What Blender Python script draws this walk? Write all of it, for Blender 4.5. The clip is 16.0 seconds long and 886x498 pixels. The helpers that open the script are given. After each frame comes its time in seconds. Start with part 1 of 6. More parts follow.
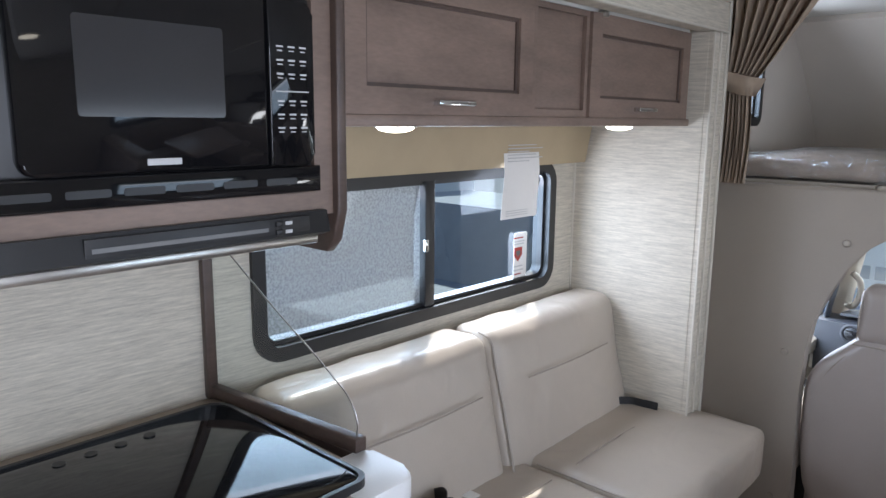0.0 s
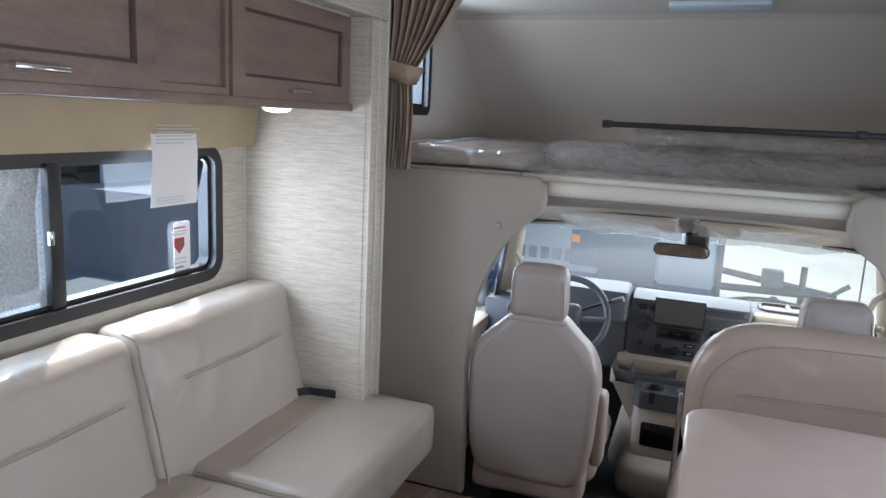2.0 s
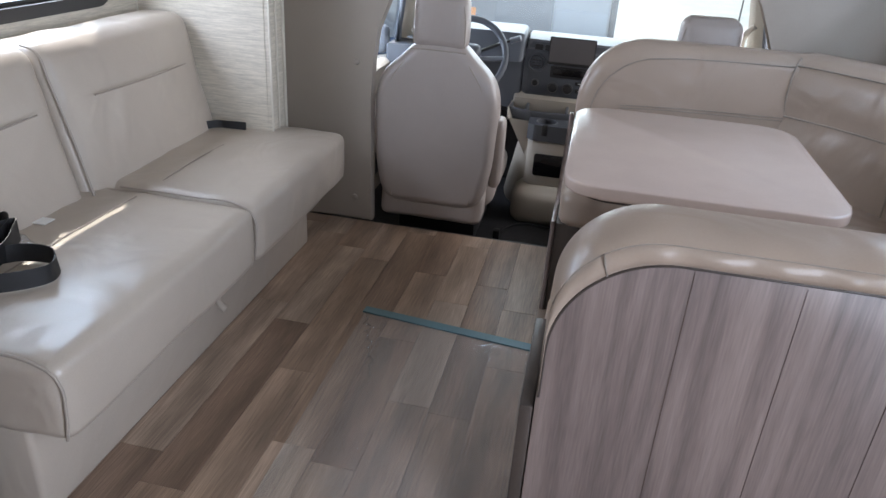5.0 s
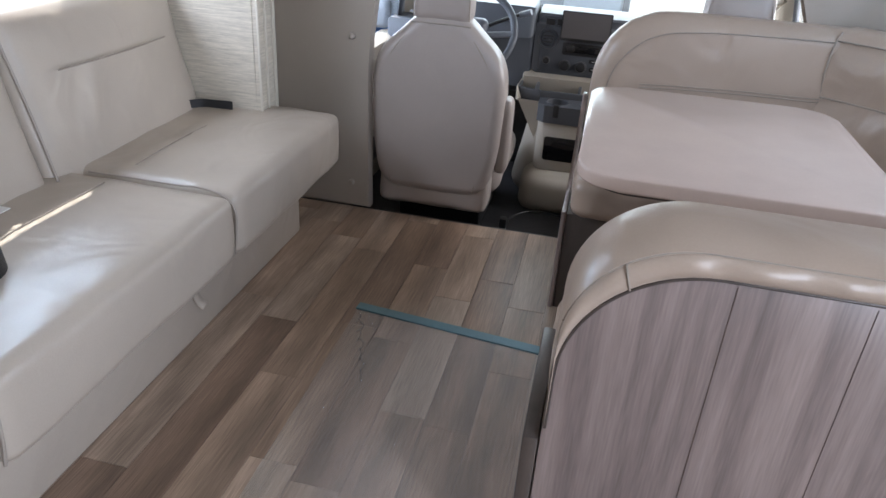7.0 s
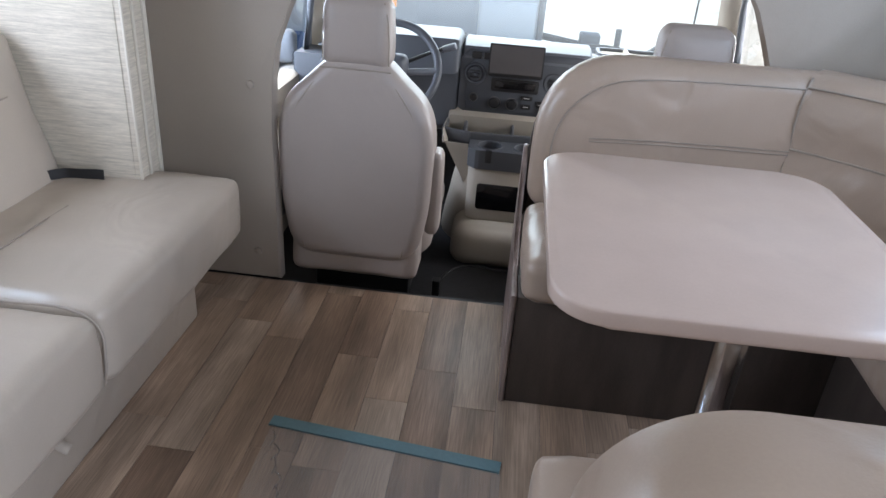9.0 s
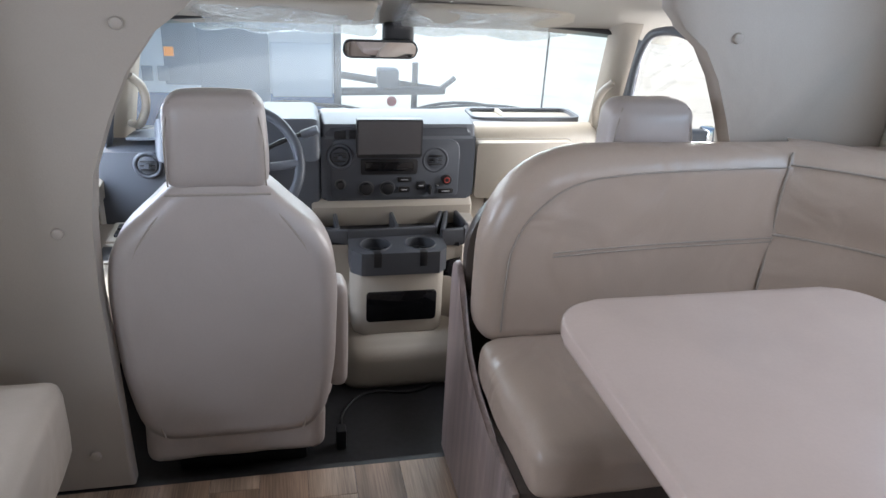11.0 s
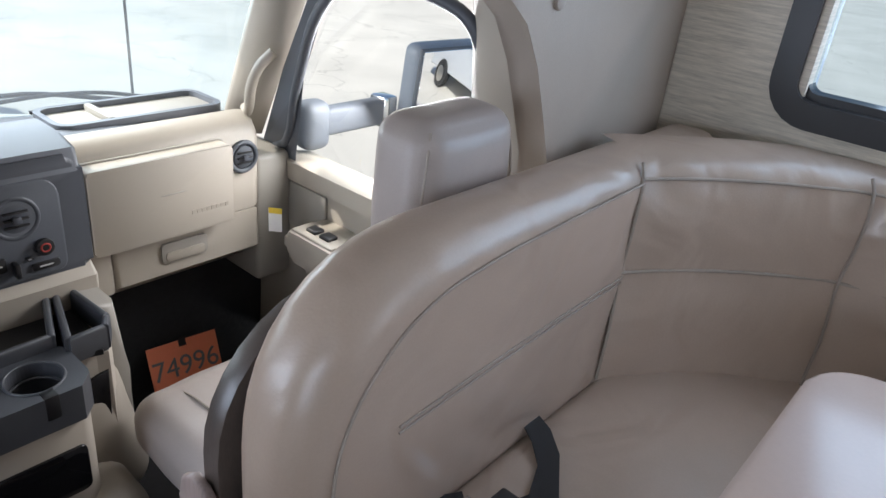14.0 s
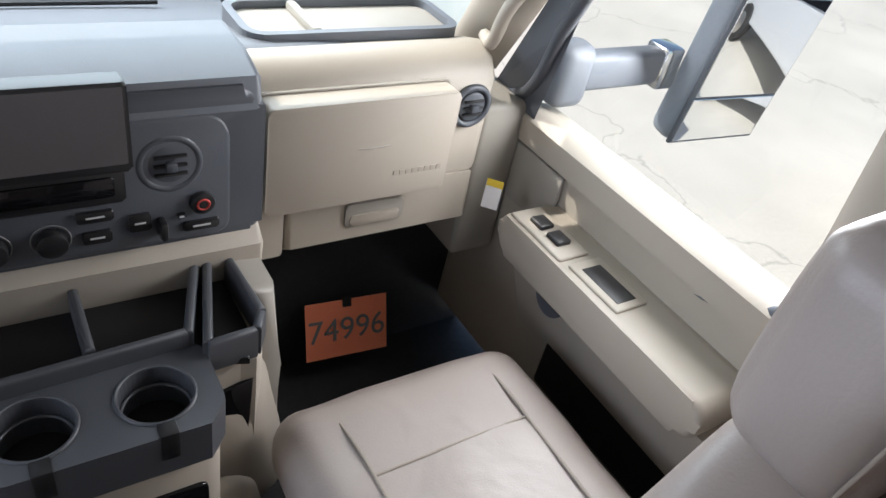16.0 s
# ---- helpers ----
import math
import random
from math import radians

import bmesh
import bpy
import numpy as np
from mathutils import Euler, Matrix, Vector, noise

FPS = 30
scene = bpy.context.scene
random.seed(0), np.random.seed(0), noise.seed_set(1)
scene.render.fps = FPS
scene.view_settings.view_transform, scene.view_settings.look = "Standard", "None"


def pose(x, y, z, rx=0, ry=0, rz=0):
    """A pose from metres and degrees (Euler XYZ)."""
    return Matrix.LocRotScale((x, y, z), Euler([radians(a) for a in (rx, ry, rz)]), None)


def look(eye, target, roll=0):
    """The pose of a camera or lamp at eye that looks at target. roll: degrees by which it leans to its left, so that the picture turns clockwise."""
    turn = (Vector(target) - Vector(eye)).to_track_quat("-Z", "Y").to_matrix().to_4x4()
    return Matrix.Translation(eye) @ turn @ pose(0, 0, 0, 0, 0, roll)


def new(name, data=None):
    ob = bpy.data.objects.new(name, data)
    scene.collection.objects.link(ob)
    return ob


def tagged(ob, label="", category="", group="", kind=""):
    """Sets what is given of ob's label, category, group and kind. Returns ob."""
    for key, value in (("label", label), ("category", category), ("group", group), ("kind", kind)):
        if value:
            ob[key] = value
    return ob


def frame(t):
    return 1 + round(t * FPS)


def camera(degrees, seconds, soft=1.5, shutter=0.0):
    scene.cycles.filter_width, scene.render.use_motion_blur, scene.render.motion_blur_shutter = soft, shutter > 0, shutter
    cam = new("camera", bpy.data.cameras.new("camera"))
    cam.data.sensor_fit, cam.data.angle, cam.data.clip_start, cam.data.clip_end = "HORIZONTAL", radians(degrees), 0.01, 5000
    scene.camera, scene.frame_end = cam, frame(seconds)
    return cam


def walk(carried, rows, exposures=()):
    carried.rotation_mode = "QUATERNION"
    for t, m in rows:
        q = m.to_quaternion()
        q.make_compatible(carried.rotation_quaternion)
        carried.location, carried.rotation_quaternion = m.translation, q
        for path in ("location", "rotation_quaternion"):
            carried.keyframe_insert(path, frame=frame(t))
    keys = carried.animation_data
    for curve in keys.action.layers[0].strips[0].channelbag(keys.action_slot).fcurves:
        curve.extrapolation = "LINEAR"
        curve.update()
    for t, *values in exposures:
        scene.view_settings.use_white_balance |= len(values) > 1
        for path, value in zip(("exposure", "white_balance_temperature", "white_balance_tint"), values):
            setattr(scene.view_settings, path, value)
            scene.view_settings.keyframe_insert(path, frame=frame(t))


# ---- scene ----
cam = camera(63.8, 16.0)
PATH = [
    (0, (0.606, 0.604, 1.537), (-0.72, 2.058, 1.177), 0.6),
    (0.5, (0.635, 0.673, 1.539), (-0.546, 2.256, 1.225), 1.0),
    (1, (0.671, 0.704, 1.533), (-0.348, 2.4, 1.244), 1.3),
    (1.5, (0.705, 0.732, 1.538), (-0.134, 2.522, 1.233), 2.2),
    (2, (0.734, 0.8, 1.513), (0.047, 2.643, 1.151), 2.7),
    (2.5, (0.754, 0.81, 1.472), (0.182, 2.671, 1.016), 3.0),
    (3, (0.743, 0.671, 1.42), (0.267, 2.527, 0.848), 3.0),
    (3.5, (0.766, 0.61, 1.378), (0.345, 2.447, 0.709), 2.8),
    (4, (0.766, 0.6, 1.347), (0.387, 2.411, 0.589), 3.1),
    (4.5, (0.769, 0.589, 1.312), (0.415, 2.375, 0.483), 3.4),
    (5, (0.763, 0.585, 1.297), (0.429, 2.35, 0.419), 3.9),
    (5.2, (0.762, 0.58, 1.29), (0.434, 2.339, 0.395), 4.2),
    (7.3, (0.752, 0.856, 1.239), (0.386, 2.583, 0.298), 3.8),
    (7.5, (0.779, 0.905, 1.26), (0.392, 2.622, 0.31), 3.4),
    (8, (0.759, 0.982, 1.285), (0.416, 2.715, 0.348), 3.6),
    (8.5, (0.676, 1.073, 1.291), (0.424, 2.832, 0.372), 4.0),
    (9, (0.638, 1.208, 1.276), (0.503, 2.991, 0.378), 4.4),
    (9.2, (0.624, 1.281, 1.278), (0.528, 3.068, 0.384), 4.1),
    (11.3, (0.288, 1.939, 1.323), (0.795, 3.705, 0.533), 3.3),
    (11.5, (0.306, 2.004, 1.332), (0.864, 3.757, 0.548), 3.3),
    (12, (0.281, 2.123, 1.32), (1.019, 3.811, 0.542), 3.7),
    (12.5, (0.204, 2.279, 1.306), (1.156, 3.852, 0.52), 4.4),
    (13, (0.274, 2.425, 1.287), (1.418, 3.846, 0.466), 4.6),
    (13.5, (0.359, 2.606, 1.284), (1.669, 3.861, 0.442), 5.4),
    (14, (0.37, 2.759, 1.256), (1.773, 3.873, 0.366), 6.6),
    (14.5, (0.331, 2.949, 1.235), (1.734, 4.009, 0.282), 8.1),
    (15, (0.416, 3.069, 1.207), (1.755, 4.142, 0.178), 9.7),
    (15.5, (0.568, 3.158, 1.197), (1.775, 4.304, 0.089), 11.9),
    (16, (0.611, 3.291, 1.182), (1.621, 4.539, -0.011), 13.1),
]
walk(cam, [(t, look(eye, target, roll)) for t, eye, target, roll in PATH],
     exposures=[(0.0, 0.12), (1.5, 0.10), (2.2, 0.0), (3.0, 0.04), (5.0, 0.22), (7.5, 0.40), (9.0, 0.42), (11.5, 0.28), (12.5, 0.18), (14.0, 0.10), (16.0, 0.08)])

# ---- world and light ----
world = bpy.data.worlds.new("sky")
scene.world = world
world.use_nodes = True
wn = world.node_tree
sky = wn.nodes.new("ShaderNodeTexSky")
sky.sky_type = "NISHITA"
sky.sun_disc = False
SUN_EL, SUN_AZ = 47.0, -39.0
sky.sun_elevation = radians(SUN_EL)
sky.sun_rotation = radians(SUN_AZ)
wn.links.new(sky.outputs["Color"], wn.nodes["Background"].inputs["Color"])
wn.nodes["Background"].inputs["Strength"].default_value = 0.15
sun = new("sun", bpy.data.lights.new("sun", "SUN"))
sun.data.energy = 5.0
sun.data.angle = radians(0.5)
sun.data.color = (1.0, 0.95, 0.88)
sd = Vector((math.sin(radians(SUN_AZ)) * math.cos(radians(SUN_EL)), math.cos(radians(SUN_AZ)) * math.cos(radians(SUN_EL)), math.sin(radians(SUN_EL))))
sun.matrix_world = look(sd * 20, (0, 0, 0))


def area_light(name, eye, target, w, h, watts, color=(1, 1, 1)):
    ob = new(name, bpy.data.lights.new(name, "AREA"))
    ob.data.shape = "RECTANGLE"
    ob.data.size, ob.data.size_y, ob.data.energy, ob.data.color = w, h, watts, color
    ob.matrix_world = look(eye, target)
    return ob


SKYC = (0.83, 0.93, 1.15)
area_light("daylight_slide_window", (-1.01, 2.26, 1.15), (0.5, 2.26, 0.75), 1.25, 0.40, 24, SKYC)
area_light("daylight_windshield", (0.65, 4.75, 1.1), (0.65, 3.0, 0.5), 1.7, 0.5, 22, (0.97, 0.96, 1.0))
area_light("daylight_passenger_window", (1.78, 3.95, 0.82), (0.9, 3.9, 0.3), 0.6, 0.45, 14, (0.97, 0.96, 1.0))
area_light("daylight_bunk_window", (-0.60, 3.66, 1.70), (0.6, 3.8, 1.6), 0.28, 0.3, 7, SKYC)
area_light("daylight_driver_window", (-0.47, 3.95, 0.82), (0.4, 3.9, 0.3), 0.6, 0.45, 12, SKYC)
area_light("daylight_dinette_window", (1.95, 2.4, 1.25), (0.5, 2.4, 0.6), 1.2, 0.6, 12, SKYC)
# Added fill lamp from the unseen rear side, for general brightness.
area_light("daylight_entry_door", (1.95, 0.2, 1.1), (0.3, 1.0, 0.8), 0.6, 1.6, 44, SKYC)
# Added overhead fill lamp; the ceiling has no hatch.
area_light("daylight_roof_hatch", (0.7, 1.2, 2.06), (0.7, 1.2, 0.0), 0.5, 0.5, 46, SKYC)

# ---- materials ----


def mat(name, color, rough=0.5, metal=0.0, var=0.12, scale=6.0, bump=0.0, bump_scale=120.0, stretch=(1, 1, 1), spec=0.5, rnd=0.0, coat=0.0, crease=0.0):
    m = bpy.data.materials.new(name)
    m.use_nodes = True
    nt = m.node_tree
    b = nt.nodes["Principled BSDF"]
    b.inputs["Roughness"].default_value = rough
    b.inputs["Metallic"].default_value = metal
    b.inputs["Specular IOR Level"].default_value = spec
    b.inputs["Coat Weight"].default_value = coat
    tc = nt.nodes.new("ShaderNodeTexCoord")
    mp = nt.nodes.new("ShaderNodeMapping")
    mp.inputs["Scale"].default_value = stretch
    nt.links.new(tc.outputs["Object"], mp.inputs["Vector"])
    n1 = nt.nodes.new("ShaderNodeTexNoise")
    n1.inputs["Scale"].default_value = scale
    n1.inputs["Detail"].default_value = 6
    nt.links.new(mp.outputs["Vector"], n1.inputs["Vector"])
    n2 = nt.nodes.new("ShaderNodeTexNoise")
    n2.inputs["Scale"].default_value = bump_scale
    n2.inputs["Detail"].default_value = 3
    nt.links.new(mp.outputs["Vector"], n2.inputs["Vector"])
    add = nt.nodes.new("ShaderNodeMath")
    add.operation = "MULTIPLY_ADD"
    add.inputs[1].default_value = 0.4
    nt.links.new(n2.outputs["Fac"], add.inputs[0])
    nt.links.new(n1.outputs["Fac"], add.inputs[2])
    last = add
    if rnd:
        oi = nt.nodes.new("ShaderNodeObjectInfo")
        a2 = nt.nodes.new("ShaderNodeMath")
        a2.operation = "MULTIPLY_ADD"
        a2.inputs[1].default_value = rnd
        nt.links.new(oi.outputs["Random"], a2.inputs[0])
        nt.links.new(add.outputs[0], a2.inputs[2])
        off = nt.nodes.new("ShaderNodeVectorMath")
        off.operation = "MULTIPLY_ADD"
        off.inputs[1].default_value = (9, 9, 9)
        nt.links.new(oi.outputs["Random"], off.inputs[0])
        nt.links.new(tc.outputs["Object"], off.inputs[2])
        nt.links.new(off.outputs[0], mp.inputs["Vector"])
        last = a2
    ramp = nt.nodes.new("ShaderNodeValToRGB")
    ramp.color_ramp.elements[0].position = 0.45
    ramp.color_ramp.elements[1].position = 0.95 + rnd
    ramp.color_ramp.elements[0].color = (*[c * (1 - var) for c in color], 1)
    ramp.color_ramp.elements[1].color = (*[min(1, c * (1 + var)) for c in color], 1)
    nt.links.new(last.outputs[0], ramp.inputs["Fac"])
    nt.links.new(ramp.outputs["Color"], b.inputs["Base Color"])
    if bump:
        bp = nt.nodes.new("ShaderNodeBump")
        bp.inputs["Strength"].default_value = bump
        bp.inputs["Distance"].default_value = 0.002
        nt.links.new(n2.outputs["Fac"], bp.inputs["Height"])
        nt.links.new(bp.outputs["Normal"], b.inputs["Normal"])
        if crease:
            n3 = nt.nodes.new("ShaderNodeTexNoise")
            n3.inputs["Scale"].default_value = 4.5
            n3.inputs["Detail"].default_value = 1.5
            n3.inputs["Distortion"].default_value = 1.8
            nt.links.new(tc.outputs["Object"], n3.inputs["Vector"])
            b2 = nt.nodes.new("ShaderNodeBump")
            b2.inputs["Strength"].default_value = crease
            b2.inputs["Distance"].default_value = 0.03
            nt.links.new(n3.outputs["Fac"], b2.inputs["Height"])
            nt.links.new(bp.outputs["Normal"], b2.inputs["Normal"])
            nt.links.new(b2.outputs["Normal"], b.inputs["Normal"])
    return m


def plank_material(name):
    """Wood-look plank: a tone of its own for each board, flowing figure and fine streaks along y."""
    m = bpy.data.materials.new(name)
    m.use_nodes = True
    nt = m.node_tree
    b = nt.nodes["Principled BSDF"]
    b.inputs["Roughness"].default_value = 0.38
    b.inputs["Specular IOR Level"].default_value = 0.4
    tc = nt.nodes.new("ShaderNodeTexCoord")
    oi = nt.nodes.new("ShaderNodeObjectInfo")
    off = nt.nodes.new("ShaderNodeVectorMath")
    off.operation = "MULTIPLY_ADD"
    off.inputs[1].default_value = (7, 13, 5)
    nt.links.new(oi.outputs["Random"], off.inputs[0])
    nt.links.new(tc.outputs["Object"], off.inputs[2])

    def stretched(scale):
        mp = nt.nodes.new("ShaderNodeMapping")
        mp.inputs["Scale"].default_value = scale
        nt.links.new(off.outputs[0], mp.inputs["Vector"])
        return mp.outputs["Vector"]

    wave = nt.nodes.new("ShaderNodeTexWave")
    wave.inputs["Scale"].default_value = 2.4
    wave.inputs["Distortion"].default_value = 11
    wave.inputs["Detail"].default_value = 3
    wave.inputs["Detail Scale"].default_value = 0.9
    nt.links.new(stretched((1, 0.16, 1)), wave.inputs["Vector"])
    fine = nt.nodes.new("ShaderNodeTexNoise")
    fine.inputs["Scale"].default_value = 6
    fine.inputs["Detail"].default_value = 6
    nt.links.new(stretched((52, 1.6, 1)), fine.inputs["Vector"])
    blot = nt.nodes.new("ShaderNodeTexNoise")
    blot.inputs["Scale"].default_value = 5
    blot.inputs["Detail"].default_value = 3
    nt.links.new(stretched((2, 0.7, 1)), blot.inputs["Vector"])
    tone = nt.nodes.new("ShaderNodeValToRGB")
    for pos, col in ((0.0, (0.225, 0.152, 0.108)), (0.35, (0.300, 0.208, 0.146)), (0.7, (0.350, 0.252, 0.184)), (1.0, (0.410, 0.318, 0.246))):
        el = tone.color_ramp.elements.new(pos) if 0 < pos < 1 else tone.color_ramp.elements[-1 if pos else 0]
        el.color = (*col, 1)
    nt.links.new(oi.outputs["Random"], tone.inputs["Fac"])

    def ranged(socket, a0, a1, lo, hi):
        rg = nt.nodes.new("ShaderNodeMapRange")
        for key, val in (("From Min", a0), ("From Max", a1), ("To Min", lo), ("To Max", hi)):
            rg.inputs[key].default_value = val
        nt.links.new(socket, rg.inputs["Value"])
        return rg.outputs[0]

    col = tone.outputs["Color"]
    for f in (ranged(wave.outputs["Fac"], 0.0, 0.9, 0.80, 1.12), ranged(fine.outputs["Fac"], 0.3, 0.7, 0.74, 1.22), ranged(blot.outputs["Fac"], 0.3, 0.7, 0.78, 1.2)):
        mul = nt.nodes.new("ShaderNodeVectorMath")
        mul.operation = "SCALE"
        nt.links.new(col, mul.inputs[0])
        nt.links.new(f, mul.inputs["Scale"])
        col = mul.outputs[0]
    nt.links.new(col, b.inputs["Base Color"])
    bp = nt.nodes.new("ShaderNodeBump")
    bp.inputs["Strength"].default_value = 0.15
    bp.inputs["Distance"].default_value = 0.001
    nt.links.new(fine.outputs["Fac"], bp.inputs["Height"])
    nt.links.new(bp.outputs["Normal"], b.inputs["Normal"])
    return m


def glow(name, color, strength):
    m = bpy.data.materials.new(name)
    m.use_nodes = True
    b = m.node_tree.nodes["Principled BSDF"]
    b.inputs["Base Color"].default_value = (*color, 1)
    b.inputs["Emission Color"].default_value = (*color, 1)
    b.inputs["Emission Strength"].default_value = strength
    return m


def clear(name, color=(1, 1, 1), rough=0.0, mix=0.12, body=(0.9, 0.9, 0.9), wrinkle=0.0, body_rough=0.15, refl=0.05):
    """Thin clear sheet: mostly see-through, with a share of gloss and haze."""
    m = bpy.data.materials.new(name)
    m.use_nodes = True
    nt = m.node_tree
    out = nt.nodes["Material Output"]
    b = nt.nodes["Principled BSDF"]
    b.inputs["Base Color"].default_value = (*body, 1)
    b.inputs["Roughness"].default_value = body_rough
    tr = nt.nodes.new("ShaderNodeBsdfTransparent")
    tr.inputs["Color"].default_value = (*color, 1)
    gl = nt.nodes.new("ShaderNodeBsdfGlossy")
    gl.inputs["Roughness"].default_value = rough
    fr = nt.nodes.new("ShaderNodeLayerWeight")
    pw = nt.nodes.new("ShaderNodeMath")
    pw.operation = "POWER"
    pw.inputs[1].default_value = 4.0
    nt.links.new(fr.outputs["Facing"], pw.inputs[0])
    sc = nt.nodes.new("ShaderNodeMath")
    sc.operation = "MULTIPLY_ADD"
    sc.inputs[1].default_value = 0.7
    sc.inputs[2].default_value = refl
    nt.links.new(pw.outputs[0], sc.inputs[0])
    m1 = nt.nodes.new("ShaderNodeMixShader")
    nt.links.new(sc.outputs[0], m1.inputs[0])
    nt.links.new(tr.outputs[0], m1.inputs[1])
    nt.links.new(gl.outputs[0], m1.inputs[2])
    m2 = nt.nodes.new("ShaderNodeMixShader")
    m2.inputs[0].default_value = mix
    nt.links.new(m1.outputs[0], m2.inputs[1])
    nt.links.new(b.outputs[0], m2.inputs[2])
    nt.links.new(m2.outputs[0], out.inputs["Surface"])
    if wrinkle:
        tc = nt.nodes.new("ShaderNodeTexCoord")
        nz = nt.nodes.new("ShaderNodeTexNoise")
        nz.inputs["Scale"].default_value = 14
        nz.inputs["Detail"].default_value = 5
        nz.inputs["Distortion"].default_value = 2.6
        nt.links.new(tc.outputs["Object"], nz.inputs["Vector"])
        bp = nt.nodes.new("ShaderNodeBump")
        bp.inputs["Strength"].default_value = wrinkle
        bp.inputs["Distance"].default_value = 0.03
        nt.links.new(nz.outputs["Fac"], bp.inputs["Height"])
        for node in (gl, b, fr):
            nt.links.new(bp.outputs["Normal"], node.inputs["Normal"])
    return m


VINYLD = mat("dinette_vinyl", (0.395, 0.312, 0.250), 0.31, var=0.06, scale=3, bump=0.12, bump_scale=260, crease=0.42)
VINYL = mat("taupe_vinyl", (0.43, 0.372, 0.310), 0.31, var=0.06, scale=3, bump=0.12, bump_scale=260, crease=0.24)
SEATV = mat("seat_vinyl", (0.345, 0.300, 0.272), 0.40, var=0.05, scale=4, bump=0.15, bump_scale=300, crease=0.16)
SEAM = mat("seam_thread", (0.30, 0.26, 0.22), 0.7)
PIPE = mat("vinyl_piping", (0.34, 0.295, 0.25), 0.5)
PANELV = mat("grey_padded_vinyl", (0.34, 0.295, 0.25), 0.5, var=0.06, scale=3, bump=0.2, bump_scale=350, crease=0.08)
LINEN = mat("linen_wallpaper", (0.55, 0.50, 0.415), 0.75, var=0.22, scale=15, bump=0.5, bump_scale=60, stretch=(0.9, 0.9, 15))
CABW = mat("cabinet_wood", (0.185, 0.13, 0.102), 0.42, var=0.28, scale=5, bump=0.15, bump_scale=60, stretch=(3, 0.8, 3))
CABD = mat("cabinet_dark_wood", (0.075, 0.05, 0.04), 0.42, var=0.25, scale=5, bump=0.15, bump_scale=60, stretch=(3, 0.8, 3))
PANW = mat("greyed_wood_laminate", (0.245, 0.192, 0.176), 0.34, var=0.40, scale=5.0, bump=0.1, bump_scale=46, stretch=(6, 6, 0.32))
DARKW = mat("dark_edge_wood", (0.06, 0.047, 0.04), 0.35, var=0.3, scale=5, bump=0.1, stretch=(4, 4, 0.8))
PLANK = plank_material("plank_vinyl_floor")
UNDER = mat("floor_underlay", (0.09, 0.06, 0.045), 0.7)
CEIL = mat("white_ceiling_panel", (0.62, 0.60, 0.55), 0.5, var=0.04, scale=2)
TABLE = mat("table_laminate", (0.56, 0.45, 0.39), 0.2, var=0.04, scale=8, bump=0.02, bump_scale=200)
TRIM = mat("cream_trim", (0.62, 0.58, 0.50), 0.5, var=0.05)
CREAM = mat("cream_plastic", (0.355, 0.318, 0.265), 0.5, var=0.05, scale=3, bump=0.12, bump_scale=500)
CREAMD = mat("stone_plastic", (0.30, 0.28, 0.245), 0.5, var=0.05, scale=3, bump=0.12, bump_scale=500)
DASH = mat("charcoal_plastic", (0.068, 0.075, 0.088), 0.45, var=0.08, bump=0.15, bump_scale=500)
CONSOLE = mat("dark_console_plastic", (0.060, 0.064, 0.072), 0.42, var=0.08, bump=0.15, bump_scale=500)
DIM = mat("dim_print", (0.16, 0.16, 0.16), 0.6)
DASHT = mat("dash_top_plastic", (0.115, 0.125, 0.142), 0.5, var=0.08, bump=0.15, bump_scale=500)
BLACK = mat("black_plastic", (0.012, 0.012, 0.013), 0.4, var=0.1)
RUBBER = mat("black_rubber_floor", (0.022, 0.022, 0.024), 0.5, var=0.5, scale=4, bump=0.3, bump_scale=60)
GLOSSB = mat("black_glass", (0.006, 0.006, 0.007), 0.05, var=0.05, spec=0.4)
MWGLASS = mat("microwave_window", (0.035, 0.035, 0.037), 0.12, var=0.05)
# Base colour lifted to grey to hold the reflection on the dark screen.
SCREEN = mat("screen_reflection_grey", (0.09, 0.085, 0.085), 0.22, var=0.05)
CHROME = mat("chrome", (0.7, 0.7, 0.7), 0.16, metal=1.0, var=0.04)
STEEL = mat("brushed_steel", (0.5, 0.48, 0.45), 0.3, metal=1.0, var=0.1)
WHITE = mat("white_plastic", (0.75, 0.75, 0.74), 0.4, var=0.03)
PAPER = mat("paper", (0.74, 0.73, 0.71), 0.7, var=0.03)
INK = mat("printed_ink", (0.12, 0.12, 0.12), 0.6)
INKL = mat("pale_ink", (0.5, 0.5, 0.5), 0.6)
REDINK = mat("red_ink", (0.35, 0.04, 0.03), 0.6)
ORANGE = mat("orange_card", (0.72, 0.20, 0.10), 0.7, var=0.05)
CURT = mat("brown_curtain", (0.35, 0.27, 0.20), 0.85, var=0.12, scale=8, bump=0.4, bump_scale=420)
SHADE = mat("tan_roller_shade", (0.40, 0.315, 0.20), 0.65, var=0.06, scale=8, bump=0.1, bump_scale=300)
MATT = mat("quilted_mattress", (0.30, 0.22, 0.16), 0.8, var=0.25, scale=14, bump=0.6, bump_scale=45)
CABOV = mat("cabover_padded_wall", (0.55, 0.50, 0.44), 0.7, var=0.05, scale=3, bump=0.3, bump_scale=300)
TAPE = mat("teal_tape", (0.10, 0.19, 0.22), 0.4, var=0.15)
BELT = mat("black_webbing", (0.010, 0.010, 0.011), 0.5, var=0.2, bump=0.4, bump_scale=500)
RED = mat("red_plastic", (0.5, 0.03, 0.02), 0.35)
GLASS = clear("window_glass", (0.93, 0.97, 0.97), 0.0, 0.0)
SHIELD = clear("hazed_windshield_glass", (0.78, 0.93, 0.98), 0.0, 0.0)
